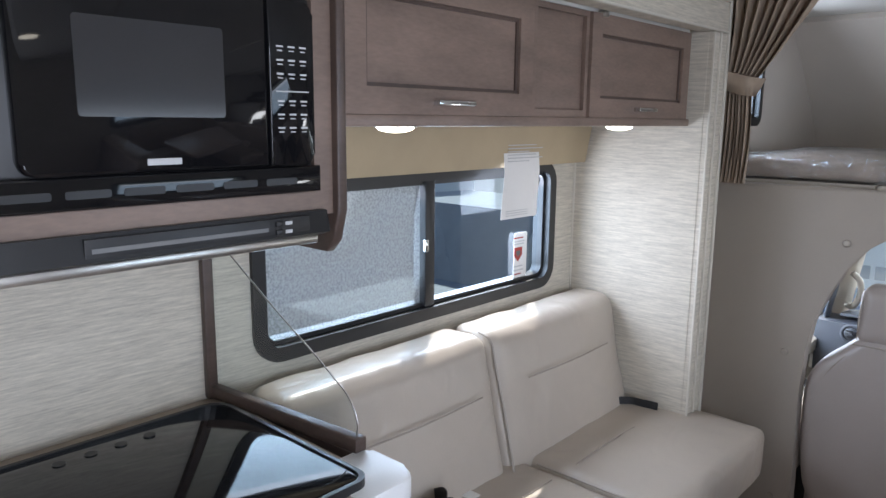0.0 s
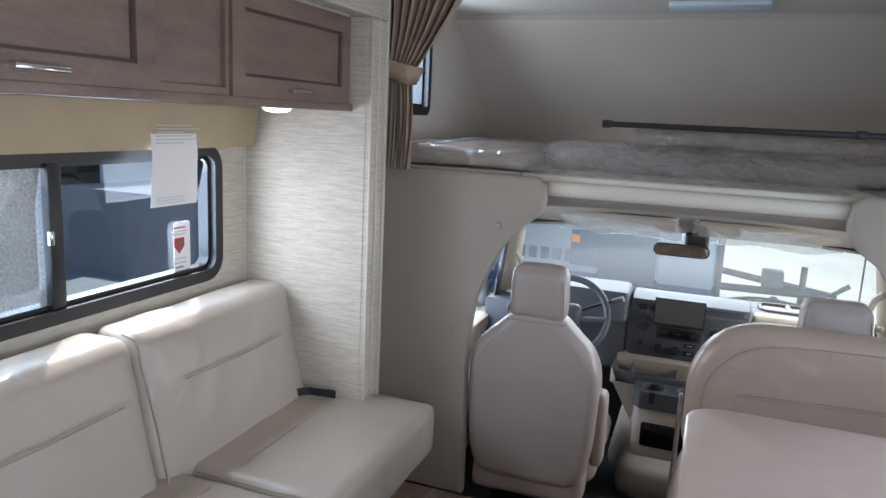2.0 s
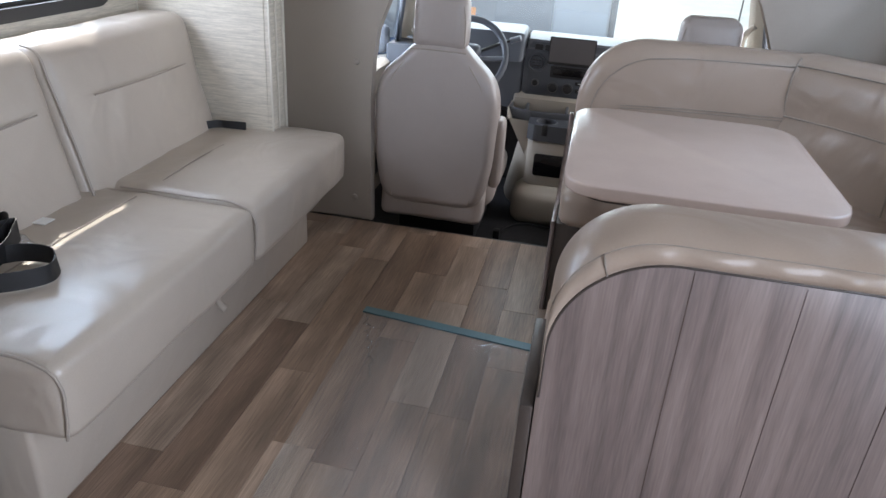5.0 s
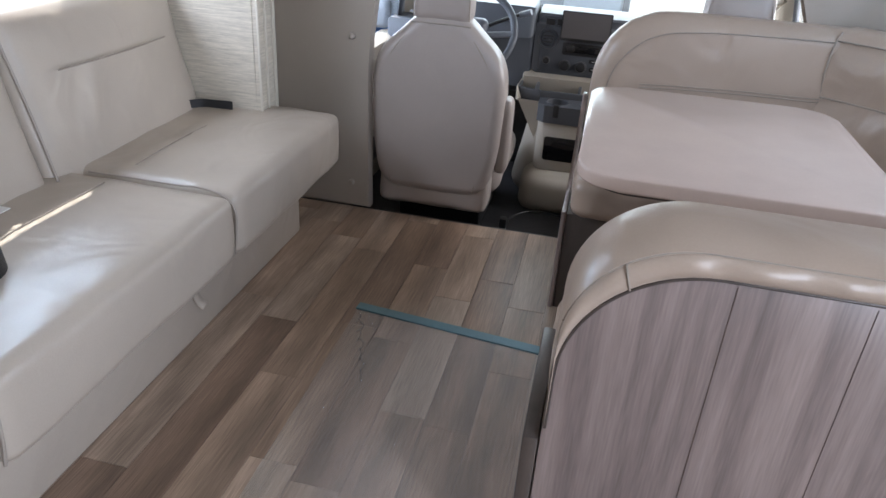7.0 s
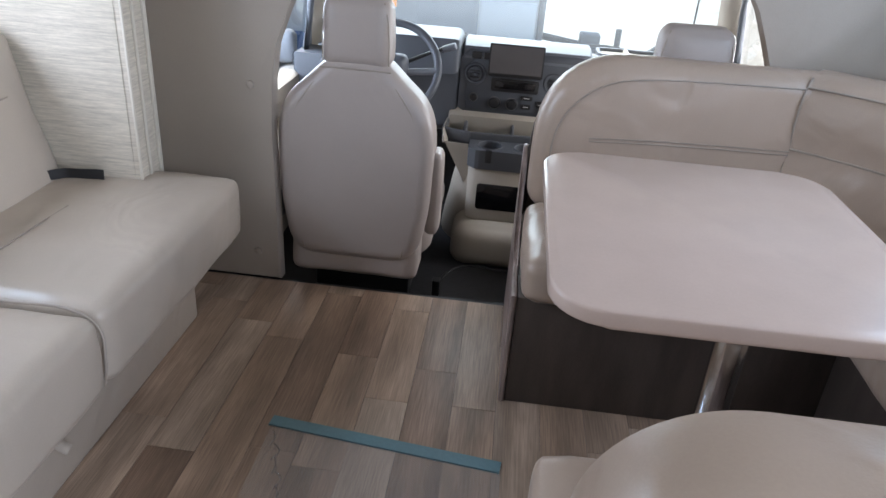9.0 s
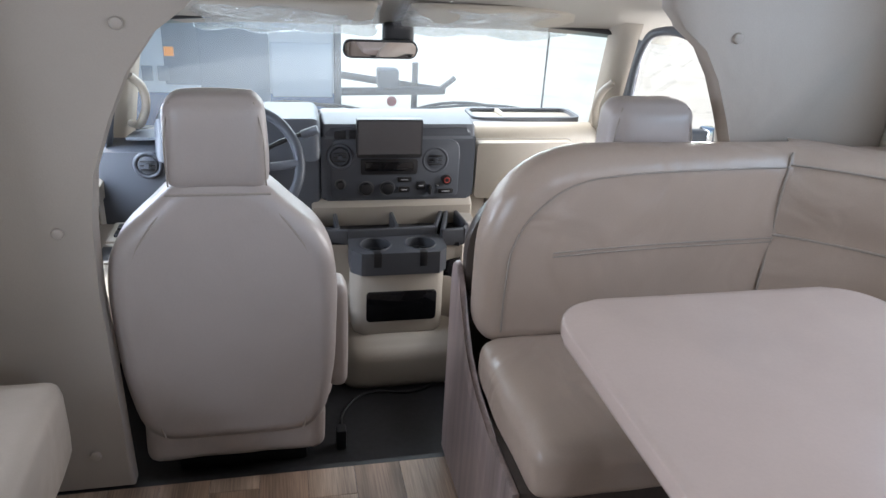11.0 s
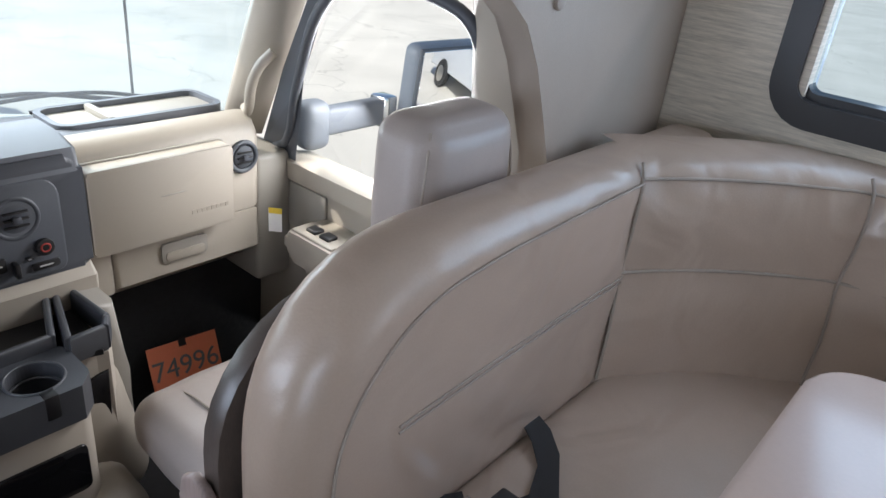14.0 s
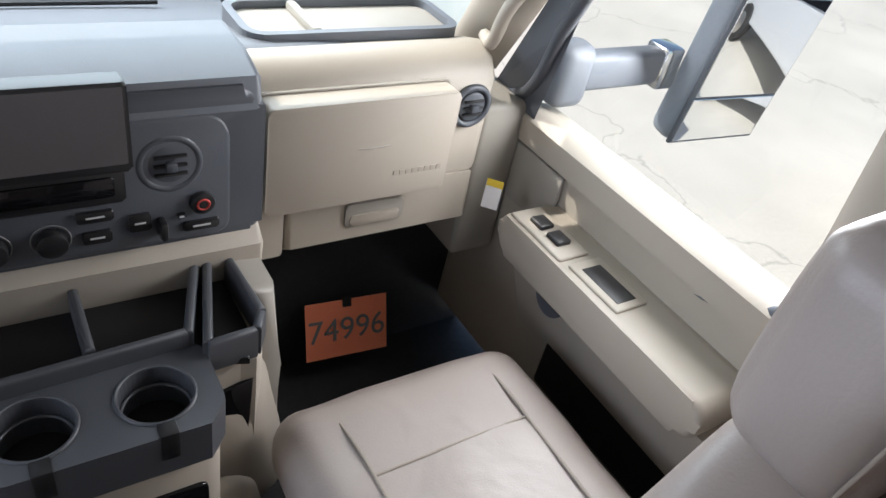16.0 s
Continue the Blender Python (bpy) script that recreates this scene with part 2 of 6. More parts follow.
# A pale translucent share puts the veil of sun glare into the glass.
nt_ = SHIELD.node_tree
veil_ = nt_.nodes.new("ShaderNodeBsdfTranslucent")
veil_.inputs["Color"].default_value = (0.80, 0.90, 0.97, 1)
mix_ = nt_.nodes.new("ShaderNodeMixShader")
mix_.inputs[0].default_value = 0.05
nt_.links.new(nt_.nodes["Material Output"].inputs["Surface"].links[0].from_socket, mix_.inputs[1])
nt_.links.new(veil_.outputs[0], mix_.inputs[2])
nt_.links.new(mix_.outputs[0], nt_.nodes["Material Output"].inputs["Surface"])
TINT = clear("tinted_window_glass", (0.60, 0.72, 0.78), 0.0, 0.0)
SCREENMESH = clear("insect_screen", (0.80, 0.83, 0.84), 0.3, 0.5, (0.5, 0.53, 0.53), 0.0, 0.7)
FILM = clear("clear_plastic_film", (0.95, 0.95, 0.95), 0.05, 0.12, (0.8, 0.8, 0.8), 1.0, 0.2, 0.17)
FLOORFILM = clear("floor_protection_film", (0.93, 0.93, 0.93), 0.12, 0.13, (0.62, 0.62, 0.62), 0.05, 0.2, 0.10)
nt_ = SCREENMESH.node_tree
tc_ = nt_.nodes.new("ShaderNodeTexCoord")
nz_ = nt_.nodes.new("ShaderNodeTexNoise")
nz_.inputs["Scale"].default_value = 130
nz_.inputs["Detail"].default_value = 4
nt_.links.new(tc_.outputs["Object"], nz_.inputs["Vector"])
rg_ = nt_.nodes.new("ShaderNodeMapRange")
rg_.inputs["From Min"].default_value, rg_.inputs["From Max"].default_value = 0.35, 0.65
rg_.inputs["To Min"].default_value, rg_.inputs["To Max"].default_value = 0.38, 0.72
nt_.links.new(nz_.outputs["Fac"], rg_.inputs["Value"])
last_mix = [n for n in nt_.nodes if n.bl_idname == "ShaderNodeMixShader"][-1]
nt_.links.new(rg_.outputs[0], last_mix.inputs[0])
LED = glow("lit_led_lens", (1.0, 0.93, 0.80), 9)
CONC = mat("sunlit_concrete", (0.62, 0.58, 0.52), 0.85, var=0.13, scale=0.8, bump=0.5, bump_scale=40)
cn_ = CONC.node_tree
vo_ = cn_.nodes.new("ShaderNodeTexVoronoi")
vo_.feature = "DISTANCE_TO_EDGE"
vo_.inputs["Scale"].default_value = 0.35
nz_ = cn_.nodes.new("ShaderNodeTexNoise")
nz_.inputs["Scale"].default_value = 1.6
nz_.inputs["Detail"].default_value = 5
ad_ = cn_.nodes.new("ShaderNodeVectorMath")
tc_ = cn_.nodes.new("ShaderNodeTexCoord")
cn_.links.new(tc_.outputs["Object"], nz_.inputs["Vector"])
cn_.links.new(tc_.outputs["Object"], ad_.inputs[0])
cn_.links.new(nz_.outputs["Color"], ad_.inputs[1])
cn_.links.new(ad_.outputs[0], vo_.inputs["Vector"])
rg_ = cn_.nodes.new("ShaderNodeMapRange")
rg_.inputs["From Max"].default_value = 0.006
rg_.inputs["To Min"].default_value = 0.72
cn_.links.new(vo_.outputs["Distance"], rg_.inputs["Value"])
mu_ = cn_.nodes.new("ShaderNodeVectorMath")
mu_.operation = "SCALE"
pb_ = cn_.nodes["Principled BSDF"]
cn_.links.new(pb_.inputs["Base Color"].links[0].from_socket, mu_.inputs[0])
cn_.links.new(rg_.outputs[0], mu_.inputs["Scale"])
cn_.links.new(mu_.outputs[0], pb_.inputs["Base Color"])
CARW = mat("white_vehicle_paint", (0.75, 0.76, 0.78), 0.25, var=0.02, coat=0.5)
CARB = mat("blue_vehicle_paint", (0.05, 0.12, 0.28), 0.25, var=0.03, coat=0.5)
CARG = mat("grey_vehicle_panel", (0.25, 0.28, 0.32), 0.4, var=0.1)
TYRE = mat("tyre_rubber", (0.03, 0.03, 0.032), 0.8)
MIRROR = mat("mirror_glass", (0.85, 0.87, 0.9), 0.01, metal=1.0, var=0.0)
AMBER = glow("amber_lens", (0.9, 0.3, 0.05), 0.4)

# ---- builders ----
ORG = [Vector((0, 0, 0)), None]


def thing(name, loc, label, category, group="", kind=""):
    """An Empty at the base of a thing; parts built after it hang under it."""
    e = new(name)
    e.empty_display_size = 0.05
    e.location = loc
    tagged(e, label, category, group, kind)
    ORG[0], ORG[1] = Vector(loc), e
    return e


def loose():
    ORG[0], ORG[1] = Vector((0, 0, 0)), None


def put(name, verts, faces, m, smooth=False, label="", parent=None):
    me = bpy.data.meshes.new(name)
    o = ORG[0]
    me.from_pydata([tuple(Vector(v) - o) for v in verts], [], faces)
    me.materials.append(m)
    bm = bmesh.new()
    bm.from_mesh(me)
    bmesh.ops.recalc_face_normals(bm, faces=bm.faces)
    bm.to_mesh(me)
    bm.free()
    if smooth:
        for p in me.polygons:
            p.use_smooth = True
    ob = new(name, me)
    if ORG[1] is not None:
        ob.parent = ORG[1]
    if label:
        ob["label"] = label
    return ob


def finish(name, bm, m, smooth=True, label="", angle=40):
    """A mesh object from a bmesh in world places."""
    o = ORG[0]
    bmesh.ops.translate(bm, verts=bm.verts, vec=-o)
    bmesh.ops.recalc_face_normals(bm, faces=bm.faces)
    me = bpy.data.meshes.new(name)
    bm.to_mesh(me)
    bm.free()
    me.materials.append(m)
    if smooth:
        for p in me.polygons:
            p.use_smooth = True
        me.set_sharp_from_angle(angle=radians(angle))
    ob = new(name, me)
    if ORG[1] is not None:
        ob.parent = ORG[1]
    if label:
        ob["label"] = label
    return ob


def box(name, lo, hi, m, r=0.004, seg=2, label="", turn=None):
    bm = bmesh.new()
    bmesh.ops.create_cube(bm, size=1)
    lo, hi = Vector(lo), Vector(hi)
    bmesh.ops.scale(bm, vec=hi - lo, verts=bm.verts)
    r = min(r, min(hi - lo) * 0.49)
    if r > 0:
        bmesh.ops.bevel(bm, geom=bm.edges[:], offset=r, segments=seg, profile=0.5, affect="EDGES")
    if turn is not None:
        bmesh.ops.transform(bm, matrix=turn, verts=bm.verts)
    bmesh.ops.translate(bm, vec=(lo + hi) / 2, verts=bm.verts)
    return finish(name, bm, m, True, label)


def prism(name, pts, axis, a, b, m, r=0.004, seg=2, label="", smooth_corner=0):
    """A polygon drawn out along an axis. pts: the two other coordinates, in the order x, y, z."""
    bm = bmesh.new()
    order = {"x": lambda u, v, w: (w, u, v), "y": lambda u, v, w: (u, w, v), "z": lambda u, v, w: (u, v, w)}[axis]
    low = [bm.verts.new(order(u, v, a)) for u, v in pts]
    high = [bm.verts.new(order(u, v, b)) for u, v in pts]
    caps = [bm.faces.new(low[::-1]), bm.faces.new(high)]
    n = len(pts)
    for i in range(n):
        bm.faces.new((low[i], low[(i + 1) % n], high[(i + 1) % n], high[i]))
    if r > 0:
        rims = [e for f in caps for e in f.edges]
        bmesh.ops.bevel(bm, geom=rims, offset=min(r, abs(b - a) * 0.49), segments=seg, profile=0.5, affect="EDGES", clamp_overlap=True)
    return finish(name, bm, m, True, label, 50)


def rounded(lo, hi, radii, n=6):
    """A rectangle with rounded corners: radii for low-left, low-right, top-right, top-left."""
    (u0, v0), (u1, v1) = lo, hi
    out = []
    for (cu, cv, su, sv), r, a0 in zip(((u0, v0, 1, 1), (u1, v0, -1, 1), (u1, v1, -1, -1), (u0, v1, 1, -1)), radii, (180, 270, 0, 90)):
        if r <= 0:
            out.append((cu, cv))
            continue
        for i in range(n + 1):
            a = radians(a0 + 90 * i / n)
            out.append((cu + su * r + r * math.cos(a), cv + sv * r + r * math.sin(a)))
    return out


def pillow(name, pts, axis, a, b, m, r=0.05, seg=6, label=""):
    """A stuffed slab: a polygon drawn out along an axis, its rims rolled over with radius r."""
    order = {"x": lambda u, v, w: (w, u, v), "y": lambda u, v, w: (u, w, v), "z": lambda u, v, w: (u, v, w)}[axis]
    P = [Vector(p) for p in pts]
    out = []
    for i, p in enumerate(P):
        q = P[(i + 1) % len(P)]
        n = max(1, int((q - p).length / 0.022))
        out += [p.lerp(q, k / n) for k in range(n)]
    for _ in range(3):
        out = [(out[i - 1] + out[i] * 2 + out[(i + 1) % len(out)]) / 4 for i in range(len(out))]
    area = sum(out[i - 1].cross(out[i]) for i in range(len(out)))
    sg = 1 if area > 0 else -1
    nrm = []
    for i in range(len(out)):
        d = (out[(i + 1) % len(out)] - out[i - 1]).normalized()
        nrm.append(Vector((-d.y, d.x)) * sg)
    r = min(r, abs(b - a) * 0.49)
    bm = bmesh.new()
    loops = []
    steps = [(a + r * (1 - math.sin(t)), r * (1 - math.cos(t))) for t in [math.pi / 2 * (1 - k / seg) for k in range(seg + 1)]]
    steps += [(a + b - w, o) for w, o in steps[::-1]]
    for w, o in steps:
        loops.append([bm.verts.new(order(p.x + n.x * o, p.y + n.y * o, w)) for p, n in zip(out, nrm)])
    k = len(out)
    for l0, l1 in zip(loops, loops[1:]):
        for i in range(k):
            bm.faces.new((l0[i], l0[(i + 1) % k], l1[(i + 1) % k], l1[i]))
    bm.faces.new(loops[0])
    bm.faces.new(loops[-1])
    return finish(name, bm, m, True, label, 60)


def ring(name, outer, inner, axis, a, b, m, label="", r=0.0):
    """A frame between two loops of equal length, drawn out along an axis."""
    order = {"x": lambda u, v, w: (w, u, v), "y": lambda u, v, w: (u, w, v), "z": lambda u, v, w: (u, v, w)}[axis]
    n = len(outer)
    verts = [order(u, v, w) for w in (a, b) for loop in (outer, inner) for u, v in loop]
    faces = []
    for i in range(n):
        j = (i + 1) % n
        faces += [(i, j, n + j, n + i), (2 * n + i, 3 * n + i, 3 * n + j, 2 * n + j), (i, 2 * n + i, 2 * n + j, j), (n + i, n + j, 3 * n + j, 3 * n + i)]
    return put(name, verts, faces, m, False, label)


def soft(name, lo, hi, m, r=0.05, puff=(0, 0, 0), n=14, wrinkle=0.0, label="", bend=None, seed=0.0):
    """A stuffed, rounded block. puff: metres by which the faces of each axis swell."""
    lo, hi = Vector(lo), Vector(hi)
    c, h = (lo + hi) / 2, (hi - lo) / 2
    r = min(r, min(h) * 0.98)
    bm = bmesh.new()
    bmesh.ops.create_cube(bm, size=2)
    bmesh.ops.subdivide_edges(bm, edges=bm.edges[:], cuts=n, use_grid_fill=True)
    for v in bm.verts:
        p = v.co.copy()
        q = Vector([math.copysign(abs(x) ** 0.8, x) * y for x, y in zip(p, h)])
        core = Vector([max(-(y - r), min(y - r, x)) for x, y in zip(q, h)])
        d = q - core
        if d.length > 1e-6:
            q = core + d.normalized() * r
        for k in range(3):
            if abs(p[k]) > 0.98 and puff[k]:
                o = [j for j in range(3) if j != k]
                q[k] += math.copysign(puff[k], p[k]) * (1 - p[o[0]] ** 2) * (1 - p[o[1]] ** 2)
        if wrinkle:
            w = q + c
            q += p.normalized() * wrinkle * noise.noise(Vector((w.x * 9 + seed, w.y * 9, w.z * 9)))
        v.co = q
        if bend is not None:
            v.co = Vector(bend(v.co))
    bmesh.ops.translate(bm, vec=c, verts=bm.verts)
    return finish(name, bm, m, True, label, 75)


def tube(name, pts, r, m, label="", cyclic=False, flat=None, smooth=True):
    """A round or flat bar along points."""
    cu = bpy.data.curves.new(name, "CURVE")
    cu.dimensions = "3D"
    cu.bevel_depth = r
    cu.bevel_resolution = 2
    if flat:
        cu.bevel_depth = 0
        cu.extrude = flat
    cu.resolution_u = 6
    sp = cu.splines.new("BEZIER" if smooth else "POLY")
    items = sp.bezier_points if smooth else sp.points
    items.add(len(pts) - 1)
    for i, p in enumerate(pts):
        co = Vector(p) - ORG[0]
        if smooth:
            items[i].co = co
            items[i].handle_left_type = items[i].handle_right_type = "AUTO"
        else:
            items[i].co = (*co, 1)
    sp.use_cyclic_u = cyclic
    cu.use_fill_caps = True
    cu.materials.append(m)
    ob = new(name + "_curve", cu)
    bpy.context.view_layer.update()
    me = bpy.data.meshes.new_from_object(ob.evaluated_get(bpy.context.evaluated_depsgraph_get()))
    bpy.data.objects.remove(ob)
    if flat:
        bm = bmesh.new()
        bm.from_mesh(me)
        bmesh.ops.solidify(bm, geom=bm.faces[:], thickness=r)
        bm.to_mesh(me)
        bm.free()
    me.name = name
    out = new(name, me)
    if ORG[1] is not None:
        out.parent = ORG[1]
    if label:
        out["label"] = label
    return out


def band(name, pts, h, m, label=""):
    """An upright flat strap through points on its lower edge."""
    fine = []
    for i in range(len(pts) - 1):
        p0, p1, p2, p3 = (Vector(pts[max(i - 1, 0)]), Vector(pts[i]), Vector(pts[i + 1]), Vector(pts[min(i + 2, len(pts) - 1)]))
        for k in range(6):
            t = k / 6
            fine.append(0.5 * (2 * p1 + (p2 - p0) * t + (2 * p0 - 5 * p1 + 4 * p2 - p3) * t * t + (3 * p1 - p0 - 3 * p2 + p3) * t ** 3))
    fine.append(Vector(pts[-1]))
    lean = [0.25 * math.sin(i * 0.5) for i in range(len(fine))]
    return loft(name, [[(p.x, p.y, p.z), (p.x + h * 0.3 * l, p.y + h * 0.3 * l, p.z + h)] for p, l in zip(fine, lean)], m, 0.002, True, label)


def disc(name, centre, r, depth, axis, m, seg=32, label="", bevel=0.003, turn=None):
    bm = bmesh.new()
    bmesh.ops.create_cone(bm, cap_ends=True, segments=seg, radius1=r, radius2=r, depth=depth)
    if bevel:
        bmesh.ops.bevel(bm, geom=[e for e in bm.edges if len(e.link_faces) == 2 and any(len(f.verts) > 4 for f in e.link_faces)], offset=bevel, segments=2, profile=0.5, affect="EDGES")
    if axis == "x":
        bmesh.ops.rotate(bm, matrix=Matrix.Rotation(radians(90), 3, "Y"), verts=bm.verts)
    if axis == "y":
        bmesh.ops.rotate(bm, matrix=Matrix.Rotation(radians(90), 3, "X"), verts=bm.verts)
    if turn is not None:
        bmesh.ops.transform(bm, matrix=turn, verts=bm.verts)
    bmesh.ops.translate(bm, vec=centre, verts=bm.verts)
    return finish(name, bm, m, True, label)


def torus(name, centre, big, small, m, turn=None, seg=40, ring_seg=8, label=""):
    verts, faces = [], []
    t = turn or Matrix.Identity(4)
    for i in range(seg):
        a = 2 * math.pi * i / seg
        for j in range(ring_seg):
            b = 2 * math.pi * j / ring_seg
            v = Vector(((big + small * math.cos(b)) * math.cos(a), (big + small * math.cos(b)) * math.sin(a), small * math.sin(b)))
            verts.append(tuple(t @ v + Vector(centre)))
            faces.append((i * ring_seg + j, ((i + 1) % seg) * ring_seg + j, ((i + 1) % seg) * ring_seg + (j + 1) % ring_seg, i * ring_seg + (j + 1) % ring_seg))
    return put(name, verts, faces, m, True, label)


def loft(name, rows, m, thick=0.0, smooth=True, label=""):
    """A sheet through rows of points, thickened."""
    bm = bmesh.new()
    g = [[bm.verts.new(p) for p in row] for row in rows]
    for i in range(len(g) - 1):
        for j in range(len(g[0]) - 1):
            bm.faces.new((g[i][j], g[i][j + 1], g[i + 1][j + 1], g[i + 1][j]))
    bmesh.ops.recalc_face_normals(bm, faces=bm.faces)
    if thick:
        bmesh.ops.solidify(bm, geom=bm.faces[:], thickness=thick)
    return finish(name, bm, m, smooth, label, 60)


def slab(name, boxes, m, label="", kind="structure"):
    """Several butted blocks as one mesh: a wall with openings."""
    verts, faces = [], []
    for lo, hi in boxes:
        k = len(verts)
        verts += [(x, y, z) for x in (lo[0], hi[0]) for y in (lo[1], hi[1]) for z in (lo[2], hi[2])]
        faces += [tuple(k + i for i in f) for f in ((0, 1, 3, 2), (4, 6, 7, 5), (0, 4, 5, 1), (2, 3, 7, 6), (0, 2, 6, 4), (1, 5, 7, 3))]
    loose()
    ob = put(name, verts, faces, m)
    return tagged(ob, label, "", "", kind)


def write(name, body, size, place, m, rot, depth=0.0004):
    cu = bpy.data.curves.new(name, "FONT")
    cu.body = body
    cu.size = size
    cu.extrude = depth
    cu.align_x, cu.align_y = "CENTER", "CENTER"
    cu.materials.append(m)
    ob = new(name + "_font", cu)
    bpy.context.view_layer.update()
    me = bpy.data.meshes.new_from_object(ob.evaluated_get(bpy.context.evaluated_depsgraph_get()))
    bpy.data.objects.remove(ob)
    out = new(name, me)
    out.matrix_world = Matrix.Translation(Vector(place) - ORG[0]) @ rot
    if ORG[1] is not None:
        out.parent = ORG[1]
    return out

# ---- structure ----
WX = -0.94      # window wall of the slide-out
RX = 1.82       # passenger side wall
CZ = 2.0        # ceiling
FY = 3.36       # end of the plank floor
CABZ = -0.13    # floor of the cab
slab("floor", [((-0.55, -2.2, -0.08), (RX + 0.05, FY, -0.003))], UNDER, "grey-brown wood-look plank vinyl floor")
floor_ob = scene.objects["floor"]
slab("cab_floor", [((-0.45, FY, CABZ - 0.2), (0.93, 4.75, CABZ)), ((0.93, FY, CABZ - 0.2), (1.72, 4.02, CABZ)), ((0.93, 4.02, CABZ - 0.2), (1.72, 4.75, CABZ - 0.13)), ((-0.45, FY + 0.001, CABZ), (1.72, FY + 0.02, -0.006))], RUBBER, "worn black rubber cab floor")
slab("ceiling", [((-1.1, -2.2, CZ), (RX + 0.06, 4.3, CZ + 0.05))], CEIL, "white panelled ceiling")
slab("outer_wall", [((RX + 0.052, -3.0, -0.6), (RX + 0.07, -0.15, 2.05)), ((RX + 0.052, 0.55, -0.6), (RX + 0.07, 1.75, 2.05)), ((RX + 0.052, 3.1, -0.6), (RX + 0.07, 3.44, 2.05)),
                   ((RX + 0.052, 1.75, -0.6), (RX + 0.07, 3.1, 0.95)), ((RX + 0.052, 1.75, 1.62), (RX + 0.07, 3.1, 2.05)), ((RX + 0.052, -0.15, 1.9), (RX + 0.07, 0.55, 2.05))], CARW, "white outer skin of the motorhome")
slab("wall_rear", [((-1.1, -2.26, -0.05), (RX + 0.06, -2.2, CZ))], LINEN)
slab("wall_left_rear", [((-0.6, -2.2, -0.05), (-0.5, 0.2, CZ))], LINEN)
# slide-out box
slab("wall_slide_window", [((WX - 0.05, 0.2, 0), (WX, 1.615, 1.84)), ((WX - 0.05, 2.90, 0), (WX, 3.13, 1.84)),
                           ((WX - 0.05, 1.615, 0), (WX, 2.90, 0.935)), ((WX - 0.05, 1.615, 1.35), (WX, 2.90, 1.84))], LINEN, "woven linen-look cream wallpapered wall")
slab("wall_slide_end", [((WX, 3.08, 0), (-0.43, 3.13, 1.84))], LINEN, "woven linen-look cream wallpapered wall")
slab("wall_slide_rear", [((WX, 0.15, 0), (-0.43, 0.2, 1.84))], LINEN)
slab("slide_ceiling", [((WX, 0.2, 1.84), (-0.5, 3.08, 1.87))], CEIL)
slab("slide_floor", [((WX, 0.2, -0.05), (-0.551, 3.08, 0.02))], UNDER)
slab("trim_slide_header", [((-0.47, 0.15, 1.842), (-0.415, 3.21, 1.955))], LINEN, "linen-covered header trim of the slide-out")
slab("trim_slide_jamb", [((-0.43, 3.082, 0), (-0.415, 3.21, 1.84)), ((-0.5, 3.131, 0), (-0.43, 3.21, 1.84))], LINEN, "linen-covered jamb trim of the slide-out")
for nm, x0, x1, y0, y1, z0, z1 in (("trim_jamb_bead", -0.415, -0.408, 3.135, 3.145, 0, 1.85), ("trim_jamb_bead", -0.415, -0.407, 3.195, 3.212, 0, 1.955),
                                   ("trim_jamb_bead", -0.415, -0.408, 3.080, 3.088, 0, 1.84), ("trim_header_bead", -0.415, -0.407, 0.15, 3.195, 1.842, 1.85),
                                   ("trim_header_bead", -0.415, -0.404, 0.15, 3.195, 1.945, 1.96)):
    tagged(box(nm, (x0, y0, z0), (x1, y1, z1), TRIM, 0.002), kind="structure")
tagged(box("trim_corner", (WX, 3.072, 0.4), (WX + 0.006, 3.08, 1.53), TRIM, 0.002), kind="structure")
slab("wall_over_slide", [((-0.6, 0.2, 1.956), (-0.5, 3.4, CZ)), ((-0.6, 3.211, 0), (-0.52, 3.4, CZ))], LINEN)
# passenger side wall with the dinette window and an added, unseen entry opening
slab("wall_right", [((RX, -2.2, -0.05), (RX + 0.05, -0.15, CZ)), ((RX, 0.55, -0.05), (RX + 0.05, 1.75, CZ)), ((RX, 3.1, -0.05), (RX + 0.05, FY + 0.06, CZ)),
                    ((RX, 1.75, -0.05), (RX + 0.05, 3.1, 0.95)), ((RX, 1.75, 1.62), (RX + 0.05, 3.1, CZ)), ((RX, -0.15, 1.9), (RX + 0.05, 0.55, CZ))], LINEN, "woven linen-look cream wallpapered wall")
# cab-over
slab("wall_cabover_left", [((-0.56, 3.4, 1.2), (-0.5, 3.52, CZ)), ((-0.56, 3.80, 1.2), (-0.5, 4.8, CZ)), ((-0.56, 3.52, 1.2), (-0.5, 3.80, 1.55)), ((-0.56, 3.52, 1.86), (-0.5, 3.80, CZ))], CABOV, "padded beige cab-over side wall")
slab("wall_cabover_right", [((RX, FY + 0.06, 1.2), (RX + 0.05, 4.8, CZ))], CABOV)
ob = loft("wall_cabover_front", [[(-0.5, 4.76, 1.38), (RX, 4.76, 1.38)], [(-0.5, 4.72, 1.5), (RX, 4.72, 1.5)], [(-0.5, 4.55, 1.68), (RX, 4.55, 1.68)], [(-0.5, 4.3, 1.90), (RX, 4.3, 1.90)], [(-0.5, 4.15, 2.0), (RX, 4.15, 2.0)]], CABOV, 0.03)
tagged(ob, "padded beige sloping cab-over front wall", kind="structure")
tagged(box("trim_ceiling_bar", (-0.5, 3.30, CZ - 0.03), (RX, 3.37, CZ), CEIL, 0.004), kind="structure")
tagged(box("trim_ceiling_strip", (-0.5, 3.285, CZ - 0.012), (RX, 3.30, CZ - 0.002), SHADE, 0.003), kind="structure")
